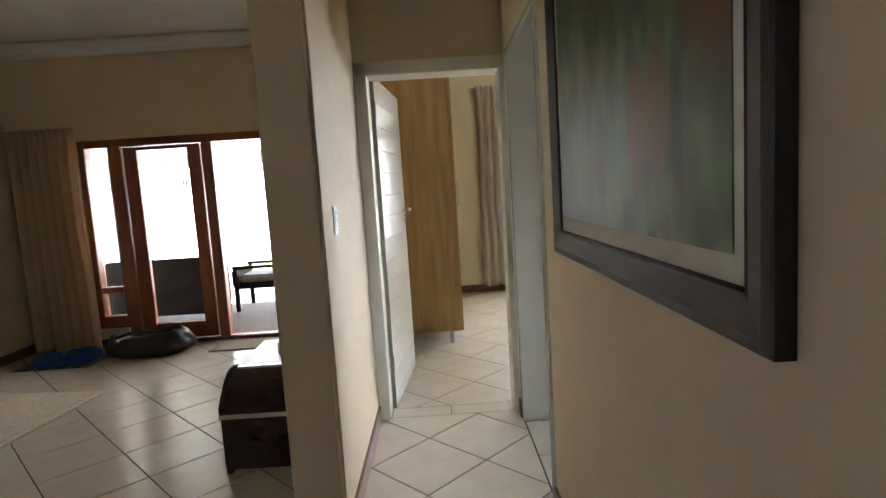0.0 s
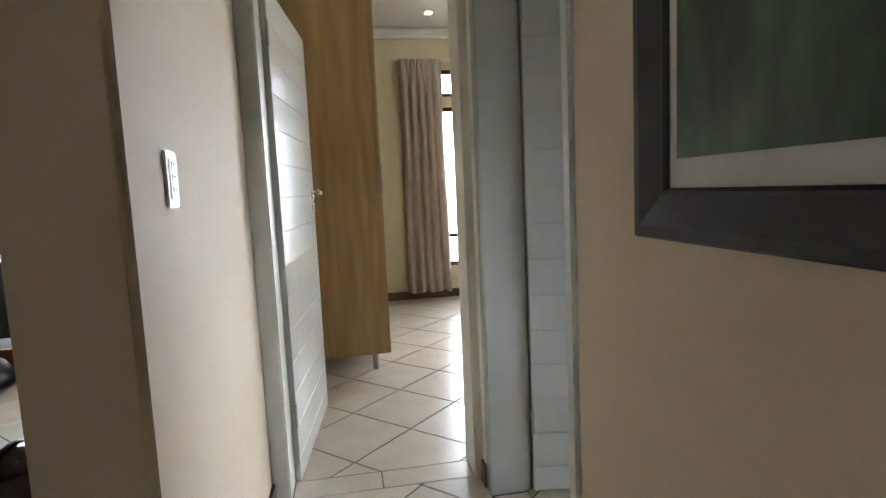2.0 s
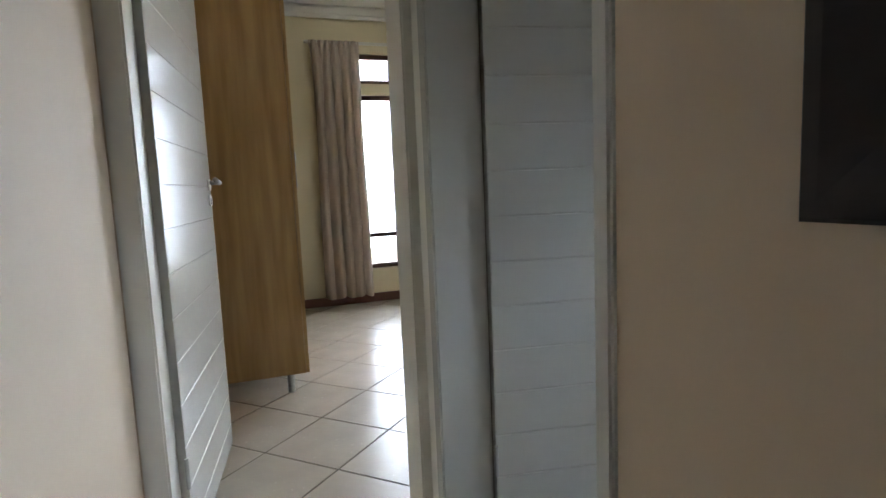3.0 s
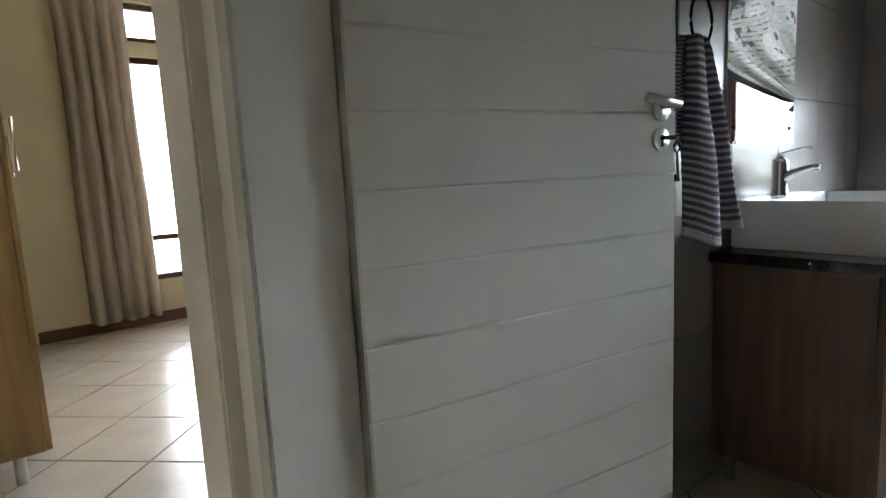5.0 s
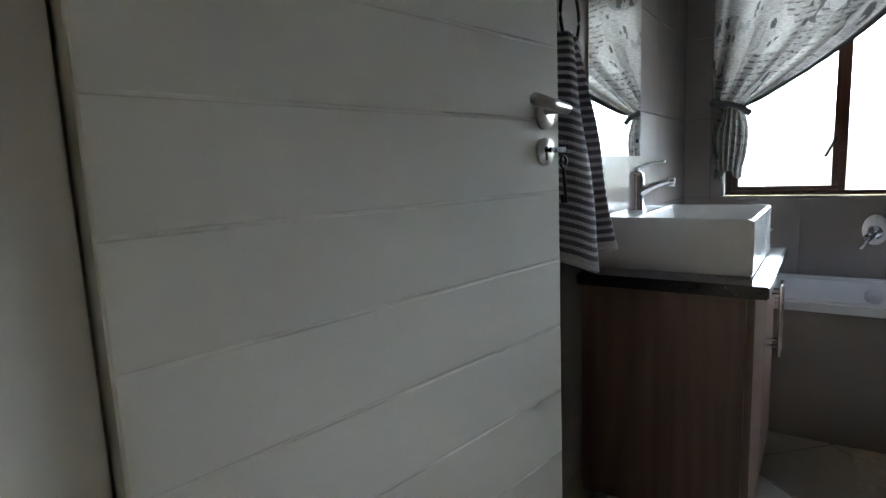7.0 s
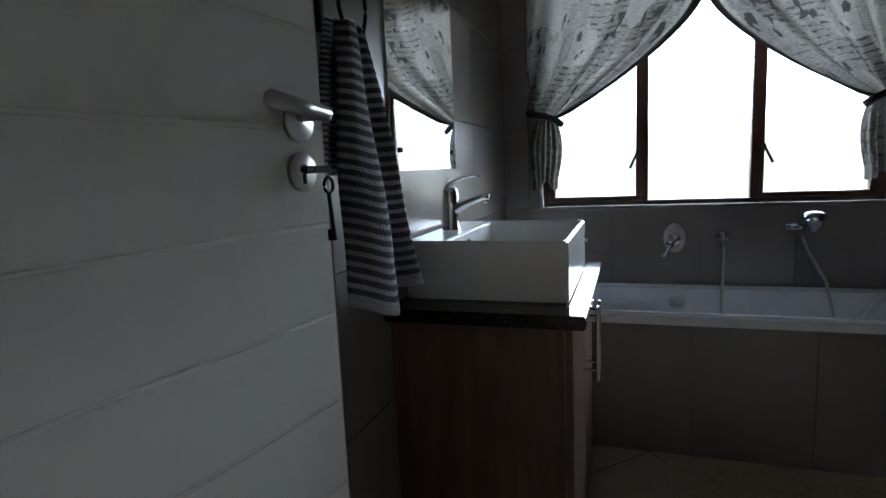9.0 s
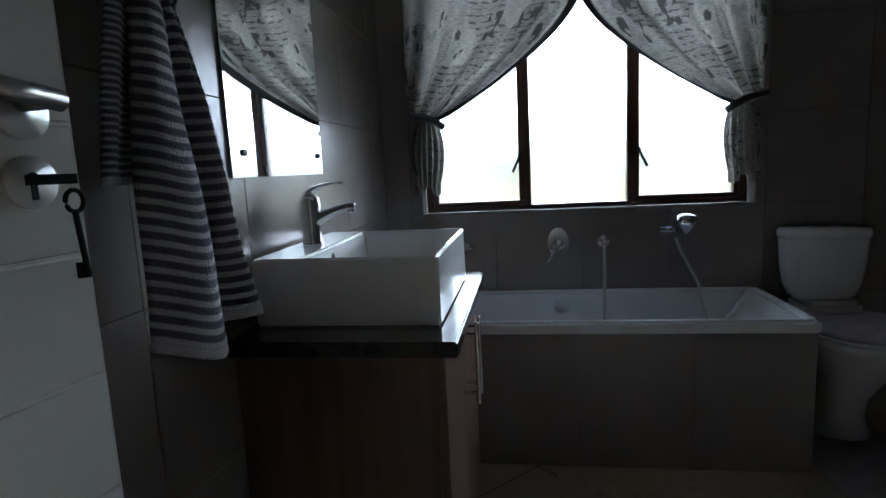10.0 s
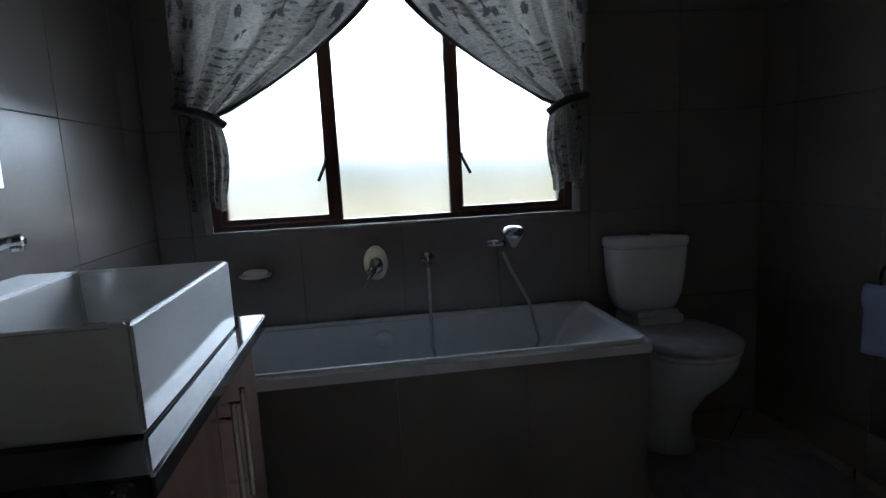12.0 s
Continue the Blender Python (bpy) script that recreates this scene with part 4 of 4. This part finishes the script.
for i in range(4):
    y1 = YBF + 0.012 + i * 0.4045
    part("panel_tile", box(XBF + 0.012, XBF + 0.022, y1, min(y1 + 0.4037, YN - 0.002), 0.0, ZR - 0.046, bevel=0.0006, segs=1), WALLTILE, bt)
part("end_panel", box(XBF + 0.022, XW - 0.001, YBF + 0.012, YBF + 0.024, 0, ZR - 0.046), WALLTILE, bt)

# bath fittings on the window wall
mx_ = thing("bath_mixer", XW, -0.915, 0.77, "chrome concealed bath mixer with oval plate", "tap")
bm = bmesh.new()
bmesh.ops.create_cone(bm, cap_ends=True, segments=32, radius1=0.05, radius2=0.047, depth=0.012)
bmesh.ops.transform(bm, matrix=Matrix.Translation((XW - 0.006, -0.915, 0.785)) @ Matrix.Diagonal((1, 1, 1.45, 1)) @ pose(0, 0, 0, 0, -90, 0), verts=bm.verts)
part("plate", bm, CHROME, mx_)
bm = rod((XW - 0.011, -0.915, 0.775), (XW - 0.055, -0.915, 0.775), 0.027, n=24, bevel=0.004)
part("knob", bm, CHROME, mx_, "", True)
part("lever", rod((XW - 0.05, -0.913, 0.772), (XW - 0.12, -0.86, 0.715), 0.0095, r2=0.007), CHROME, mx_, "", True)
part("button", rod((XW - 0.011, -0.915, 0.835), (XW - 0.022, -0.915, 0.835), 0.012), CHROME, mx_)
hs = thing("hand_shower", XW, -1.3, 0.8, "chrome hand shower on holder with metal hose", "hand shower")
bm = rod((XW - 0.001, -1.115, 0.785), (XW - 0.012, -1.115, 0.785), 0.028, n=24)
rod((XW - 0.012, -1.115, 0.785), (XW - 0.04, -1.115, 0.785), 0.012, bm=bm)
rod((XW - 0.036, -1.115, 0.79), (XW - 0.036, -1.115, 0.755), 0.009, bm=bm)
part("wall_elbow", bm, CHROME, hs, "", True)
hose = [(XW - 0.036, -1.115, 0.757), (XW - 0.04, -1.115, 0.62), (XW - 0.06, -1.11, 0.45), (XW - 0.12, -1.14, 0.30), (XW - 0.18, -1.28, 0.24), (XW - 0.17, -1.45, 0.30), (XW - 0.11, -1.53, 0.45), (XW - 0.085, -1.50, 0.6), (XW - 0.075, -1.43, 0.74), (XW - 0.07, -1.40, 0.82)]
fine = []
for a, b2 in zip(hose, hose[1:]):
    fine += [tuple(Vector(a).lerp(Vector(b2), k / 4)) for k in range(4)]
part("hose", tube(fine, 0.0065), STEEL, hs, "flexible ribbed metal hose")
bm = rod((XW - 0.001, -1.38, 0.835), (XW - 0.05, -1.38, 0.835), 0.013)
rod((XW - 0.06, -1.345, 0.835), (XW - 0.06, -1.42, 0.835), 0.015, bm=bm)
part("holder", bm, CHROME, hs, "", True)
bm = lathe([(0.012, 0.815), (0.018, 0.83), (0.035, 0.852), (0.043, 0.872), (0.038, 0.892), (0.022, 0.903), (0.005, 0.906)], XW - 0.085, -1.445, 1.15, 1.1)
part("head", bm, CHROME, hs, "", True)
sp = thing("soap_dish", XW, -0.47, 0.8, "small wall soap dish with bar of soap", "soap dish")
part("bracket", rod((XW - 0.001, -0.475, 0.79), (XW - 0.05, -0.475, 0.785), 0.008), CHROME, sp)
part("dish", lathe([(0.02, 0.768), (0.055, 0.776), (0.06, 0.786), (0.052, 0.784), (0.02, 0.778)], XW - 0.075, -0.475, 0.8, 1.0), CERAMIC, sp, "", True)
part("soap", lathe([(0.02, 0.779), (0.036, 0.786), (0.036, 0.797), (0.022, 0.803)], XW - 0.075, -0.475, 0.8, 1.2), PUTTY, sp, "", True)

# toilet
TY, TYB = -1.985, -2.01
wc = thing("toilet", 3.5, TY, 0, "white ceramic toilet with plush-covered lid down", "toilet")
bm = lathe([(0.085, 0.535), (0.118, 0.55), (0.138, 0.60), (0.15, 0.68), (0.156, 0.785), (0.152, 0.79)], XW - 0.10, TY + 0.01, 0.54, 1.0, 40, power=4)
part("cistern", bm, CERAMIC, wc, "", True)
bm = lathe([(0.158, 0.791), (0.162, 0.80), (0.162, 0.822), (0.152, 0.83), (0.05, 0.833)], XW - 0.10, TY + 0.01, 0.55, 1.0, 40, power=4)
part("cistern_lid", bm, CERAMIC, wc, "", True)
part("flush_button", lathe([(0.02, 0.832), (0.019, 0.839)], XW - 0.10, TY + 0.01), CHROME, wc)
bm = lathe([(0.115, 0.0), (0.12, 0.02), (0.085, 0.10), (0.085, 0.18), (0.12, 0.27), (0.175, 0.36), (0.19, 0.42), (0.188, 0.445)], XW - 0.30, TYB, 1.15, 0.95, 40, power=2.2)
for v in bm.verts:
    v.co.x += 0.12 * max(0, 1 - v.co.z / 0.4)
part("bowl", bm, CERAMIC, wc, "", True)
part("shelf", box(XW - 0.2, XW - 0.01, TY - 0.11, TY + 0.10, 0.36, 0.54, bevel=0.02), CERAMIC, wc)
part("seat", lathe([(0.185, 0.446), (0.198, 0.452), (0.198, 0.462), (0.19, 0.466)], XW - 0.30, TYB, 1.14, 0.95, 44, power=2.2), CERAMIC, wc, "", True)
part("lid", lathe([(0.195, 0.467), (0.201, 0.472), (0.199, 0.484), (0.17, 0.493), (0.05, 0.496)], XW - 0.30, TYB, 1.14, 0.95, 44, power=2.2), LIDPLUSH, wc, "lid with mauve grey plush cover", True)
part("waste_pipe", rod((XW - 0.17, TY - 0.03, 0.18), (XW - 0.005, TY - 0.03, 0.18), 0.05), PLASTIC, wc)

# second towel ring by the toilet
tr = thing("towel_ring", 3.2, YS, 0.8, "black iron towel ring on the tiled wall", "towel ring")
part("rosette", rod((3.135, YS + 0.001, 0.775), (3.135, YS + 0.03, 0.775), 0.022), IRON, tr)
part("ring", tube([(3.135 + 0.06 * math.sin(a), YS + 0.035, 0.713 + 0.062 * math.cos(a)) for a in np.linspace(0, 6.284, 29)], 0.0045), IRON, tr)
t2 = thing("hand_towel", 3.2, YS, 0.7, "folded pale blue towel hanging in a ring", "towel")
cloth("fold", lambda u, v: (3.06 + 0.15 * u, YS + 0.045 + 0.012 * math.sin(u * 8) + 0.012 * math.sin(math.pi * min(1, v * 3)), 0.69 - 0.225 * v), 20, 12, BLUETOWEL, t2, "", 0.02)

pm = thing("pedestal_mat", 3.3, -2.14, 0, "mauve grey plush mat on tiles round the toilet", "bath mat")
part("pile", lathe([(0.36, 0.001), (0.365, 0.006), (0.35, 0.013), (0.1, 0.015)], 3.26, -2.14, 0.8, 0.95, 40, power=4), LIDPLUSH, pm, "", True)

# bath mat before the tub
bmt = thing("bath_mat", 3.05, -1.25, 0, "beige bath mat on the floor before the tub", "bath mat")
part("pad", box(2.72, 3.235, -1.66, -0.86, 0.002, 0.014, bevel=0.005), RUG, bmt)

# window: three lights in a dark wood frame, obscured glass
WX = XW + 0.055
wb = thing("window_bathroom", WX, -1.02, 0.93, "dark hardwood three-light window with obscured glass", "window", kind="structure")
ya, yb, za, zb = -0.31, -1.738, 0.935, 2.05
for bb in ((WX, WX + 0.06, yb, ya, za, za + 0.022), (WX, WX + 0.06, yb, ya, zb - 0.04, zb), (WX, WX + 0.06, ya - 0.035, ya, za + 0.022, zb - 0.04), (WX, WX + 0.06, yb, yb + 0.035, za + 0.022, zb - 0.04)):
    part("frame_bar", box(*bb, bevel=0.003), DARKWOOD, wb)
for y in (-0.785, -1.245):
    part("mullion", box(WX - 0.002, WX + 0.06, y - 0.016, y + 0.016, za + 0.0215, zb - 0.041, bevel=0.003), DARKWOOD, wb)
for y0, y1, opening in ((-0.345, -0.769, True), (-0.801, -1.229, False), (-1.261, -1.703, True)):
    if opening:
        for bb in ((y1, y0, za + 0.023, za + 0.044), (y1, y0, zb - 0.07, zb - 0.042), (y0 - 0.022, y0, za + 0.044, zb - 0.07), (y1, y1 + 0.022, za + 0.044, zb - 0.07)):
            part("sash_bar", box(WX + 0.006, WX + 0.052, bb[0], bb[1], bb[2], bb[3], bevel=0.002), DARKWOOD, wb)
    e = 0.02 if opening else 0
    p = part("pane", box(WX + 0.026, WX + 0.031, y1 + e, y0 - e, za + 0.023 + e, zb - 0.042 - e), FROST, wb, "obscured glass pane")
    p.visible_shadow = False
for y, s in ((-0.765, 1), (-1.265, -1)):
    bm = rod((WX - 0.002, y + s * 0.01, 1.185), (WX - 0.02, y + s * 0.012, 1.185), 0.009)
    rod((WX - 0.02, y + s * 0.006, 1.195), (WX - 0.03, y + s * 0.045, 1.11), 0.006, bm=bm)
    part("window_catch", bm, IRON, wb, "dark metal window catch")
tagged(part("window_sill_bathroom", box(XW - 0.004, WX, -1.748, -0.302, 0.922, 0.934, bevel=0.001), WALLTILE), "taupe tiled window sill", "window sill", kind="structure")


# tied-back printed curtains
def tied(side):
    """side 1: the curtain beside the basin wall, -1: the one beside the toilet."""
    y_out, y_tie0, y_tie1 = (-0.255, -0.262, -0.425) if side == 1 else (-1.775, -1.755, -1.6)
    y_mid = -1.02
    z_top, z_tie, z_bot = 2.13, 1.36, 1.04

    def fn(u, v):
        # v to 0.78 is the sweep down to the tie, beyond it the tail
        if v < 0.78:
            w = v / 0.78
            z = z_top + (z_tie - z_top) * w
            inner_z = z_top - (z_top - z_tie) * w
            s = max(0.0, (1.86 - inner_z) / (1.86 - z_tie))
            inner = y_mid + (y_tie1 - y_mid) * s ** 1.45 if inner_z < 1.86 else y_mid
            outer = y_out + (y_tie0 - y_out) * w ** 3
            sag = 0.02 * math.sin(math.pi * w) * u
            a = 0.024 + 0.014 * w
            y = outer + (inner - outer) * u
            f = math.sin(u * 4.5 * 2 * math.pi + 2.5 * w + 1.3 * math.sin(u * 5 + side)) * a + 0.35 * a * math.sin(u * 47 + w * 4) * w
            return (XW - 0.045 + f * (1 - 0.3 * w), y, z - sag)
        w = (v - 0.78) / 0.22
        z = z_tie + (z_bot - z_tie) * w - 0.02 * math.sin(u * 9) * w
        half = 0.062 + 0.018 * math.sin(math.pi * min(1, w * 1.15)) - (0.02 * (1 - w) ** 6)
        c = (y_tie0 + y_tie1) / 2 + side * 0.012 * w
        y = c - side * half * (2 * u - 1)
        return (XW - 0.045 + 0.022 * math.sin(u * 6 * 2 * math.pi + 2.5), y, z)

    t = thing("bathroom_curtain", XW - 0.05, y_out, z_bot, "grey printed linen curtain tied back at the window", "curtain", "bathroom curtains")
    cloth("cloth", fn, 110, 70, PRINT, t, "", 0)
    bm = tube([(XW - 0.06, y_tie1 + side * 0.005, z_tie - 0.035), (XW - 0.085, y_tie1 + side * 0.035, z_tie - 0.012), (XW - 0.09, (y_tie0 + y_tie1) / 2, z_tie + 0.008), (XW - 0.07, y_tie0, z_tie + 0.025), (XW - 0.004, y_out - side * 0.005, z_tie + 0.035)], 0.015, n=10)
    for v in bm.verts:
        v.co.x = XW - 0.06 + (v.co.x - XW + 0.06) * 0.8
    part("tieback", bm, HEMCLOTH, t, "dark grey cloth tieback", True)

    def hem(u, v):
        w = abs(fn(1.0, u * 0.78)[1] - fn(0.0, u * 0.78)[1])
        p = fn(1.0 - min(0.3, 0.036 / w) * v, u * 0.78)
        return (p[0] - 0.005, p[1] - side * 0.002 * (1 - v), p[2])
    cloth("hem", hem, 60, 6, HEMCLOTH, t, "dark grey border", 0.002)
    return t


tied(1)
tied(-1)
cr = thing("curtain_rail", XW - 0.03, -1.02, 2.14, "dark metal rail above the bathroom window", "curtain rail")
part("rod", rod((XW - 0.045, -0.2, 2.14), (XW - 0.045, -1.85, 2.14), 0.009), IRON, cr)
for y in (-0.23, -1.82):
    part("bracket", rod((XW, y, 2.14), (XW - 0.045, y, 2.14), 0.007), IRON, cr)

# ---- tiled pieces ----
D = 0.2885


def clip_poly(poly, x0, x1, y0, y1):
    for ax, lim, keep in ((0, x0, 1), (0, x1, -1), (1, y0, 1), (1, y1, -1)):
        out = []
        for i, p in enumerate(poly):
            q = poly[(i + 1) % len(poly)]
            a, b = keep * (p[ax] - lim), keep * (q[ax] - lim)
            if a >= 0:
                out.append(p)
            if (a > 0 > b) or (a < 0 < b):
                t = a / (a - b)
                out.append((p[0] + (q[0] - p[0]) * t, p[1] + (q[1] - p[1]) * t))
        poly = out
        if len(poly) < 3:
            return []
    return poly


def slab_mesh(poly, name):
    bm = bmesh.new()
    cx, cy = sum(p[0] for p in poly) / len(poly), sum(p[1] for p in poly) / len(poly)
    lo = [bm.verts.new((x, y, -0.0035)) for x, y in poly]
    mid = [bm.verts.new((x, y, -0.0012)) for x, y in poly]
    hi = [bm.verts.new((x + (cx - x) * 0.008, y + (cy - y) * 0.008, 0)) for x, y in poly]
    bm.faces.new(hi)
    for a, b in ((lo, mid), (mid, hi)):
        for k in range(len(poly)):
            bm.faces.new((a[k], a[(k + 1) % len(poly)], b[(k + 1) % len(poly)], b[k]))
    return mesh_of(bm, name, TILE)


def floor_region(name, x0, x1, y0, y1, label, gx=0.272, gy=-0.28, near=None):
    fl = tagged(new(name, None), label, "floor", kind="structure")
    g = 0.0036
    full = slab_mesh([(D - g * 1.414, 0), (0, D - g * 1.414), (-D + g * 1.414, 0), (0, -D + g * 1.414)], "tile")
    rest = bmesh.new()
    for i in range(int((x0 - gx) / D) - 3, int((x1 - gx) / D) + 4):
        for j in range(int((y0 - gy) / D) - 3, int((y1 - gy) / D) + 4):
            if (i + j) % 2 == 0:
                continue
            cx, cy = gx + i * D, gy + j * D
            poly = [(cx + a * (D - g * 1.414), cy + b * (D - g * 1.414)) for a, b in ((1, 0), (0, 1), (-1, 0), (0, -1))]
            if near and not (near[0] < cx < near[1] and near[2] < cy < near[3]):
                q = clip_poly(poly, x0, x1, y0, y1)
                if q:
                    rest.faces.new([rest.verts.new((x, y, 0)) for x, y in q])
                continue
            whole = x0 <= cx - D and cx + D <= x1 and y0 <= cy - D and cy + D <= y1
            if whole:
                t = new("tile", full)
                t.location = (cx, cy, 0)
            else:
                q = clip_poly(poly, x0, x1, y0, y1)
                if not q:
                    continue
                t = new("tile", slab_mesh([(x - cx, y - cy) for x, y in q], "tile"))
                t.location = (cx, cy, 0)
            t.parent = fl
    if len(rest.faces):
        part("far_tiles", rest, TILE, fl)["kind"] = "stuff"
    else:
        rest.free()


floor_region("floor_living", -3.67, -0.235, -6.2, 2.2, "cream glazed tiles laid diagonally with dark grout", 0.29, -0.225, near=(-3.7, 0, -1.6, 2.3))
floor_region("floor_passage", -0.235, XR, -6.2, 0.02, "cream glazed passage tiles laid diagonally with dark grout", near=(-0.3, 1, -2.2, 0.3))
floor_region("floor_bedroom", -0.1, 3.8, 0.165, YB, "cream glazed bedroom tiles laid diagonally with dark grout", 0.2895, -0.3035, near=(-0.2, 2.6, 0, 4.0))
floor_region("floor_bathroom", XR + 0.15, XW, YS, YN, "cream glazed bathroom tiles laid diagonally with dark grout", 3.255, -1.95)
th = tagged(new("floor_threshold", None), "straight row of cut cream tiles in the doorways", "floor", kind="structure")
for x0, x1, y0, y1 in ((0.042, 0.402, 0.024, 0.161), (0.406, 0.788, 0.024, 0.161), (XR + 0.008, XR + 0.146, -0.966, -0.56), (XR + 0.008, XR + 0.146, -0.556, -0.152)):
    t = new("tile", slab_mesh([((x0 - x1) / 2, (y0 - y1) / 2), ((x1 - x0) / 2, (y0 - y1) / 2), ((x1 - x0) / 2, (y1 - y0) / 2), ((x0 - x1) / 2, (y1 - y0) / 2)], "tile"))
    t.location = ((x0 + x1) / 2, (y0 + y1) / 2, 0)
    t.parent = th

# wall tiles
TW, TH = 0.385, 0.385


def wall_tiles(owner, axis, fixed, a0, a1, first, holes=()):
    par = bpy.data.objects[owner]
    cuts = {}
    n0 = math.floor((a0 - first) / TW) - 1
    for i in range(n0, n0 + 2 + math.ceil((a1 - a0) / TW) + 1):
        for k in range(-3, 6):
            u0, u1 = max(a0, first + i * TW + 0.001), min(a1, first + (i + 1) * TW - 0.001)
            z0, z1 = max(0.0, 0.93 + k * TH + 0.001), min(CEIL, 0.93 + (k + 1) * TH - 0.001)
            if u1 - u0 < 0.01 or z1 - z0 < 0.01:
                continue
            rects = [(u0, u1, z0, z1)]
            for h0, h1, hz0, hz1 in holes:
                nxt = []
                for c0, c1, d0, d1 in rects:
                    if c1 <= h0 or c0 >= h1 or d1 <= hz0 or d0 >= hz1:
                        nxt.append((c0, c1, d0, d1))
                        continue
                    if d0 < hz0:
                        nxt.append((c0, c1, d0, hz0))
                    if d1 > hz1:
                        nxt.append((c0, c1, hz1, d1))
                    e0, e1 = max(d0, hz0), min(d1, hz1)
                    if c0 < h0:
                        nxt.append((c0, h0, e0, e1))
                    if c1 > h1:
                        nxt.append((h1, c1, e0, e1))
                rects = nxt
            for c0, c1, d0, d1 in rects:
                key = (round(c1 - c0, 4), round(d1 - d0, 4), axis)
                if key not in cuts:
                    w, h = c1 - c0, d1 - d0
                    bm = box(-w / 2, w / 2, -0.005, 0.005, -h / 2, h / 2, bevel=0.0012, segs=1) if axis == "x" else box(-0.005, 0.005, -w / 2, w / 2, -h / 2, h / 2, bevel=0.0012, segs=1)
                    cuts[key] = mesh_of(bm, "tile", WALLTILE)
                t = new("tile", cuts[key])
                t.location = ((c0 + c1) / 2, fixed, (d0 + d1) / 2) if axis == "x" else (fixed, (c0 + c1) / 2, (d0 + d1) / 2)
                t.parent = par


wall_tiles("wall_bathroom_north", "x", YN + 0.005, XB + 0.002, XW, 2.468)
wall_tiles("wall_bathroom_east", "y", XW + 0.005, YS, YN - 0.002, -1.02, ((-1.75, -0.30, 0.922, 2.06),))
wall_tiles("wall_bathroom_south", "x", YS - 0.005, XB + 0.015, XW, 2.468)
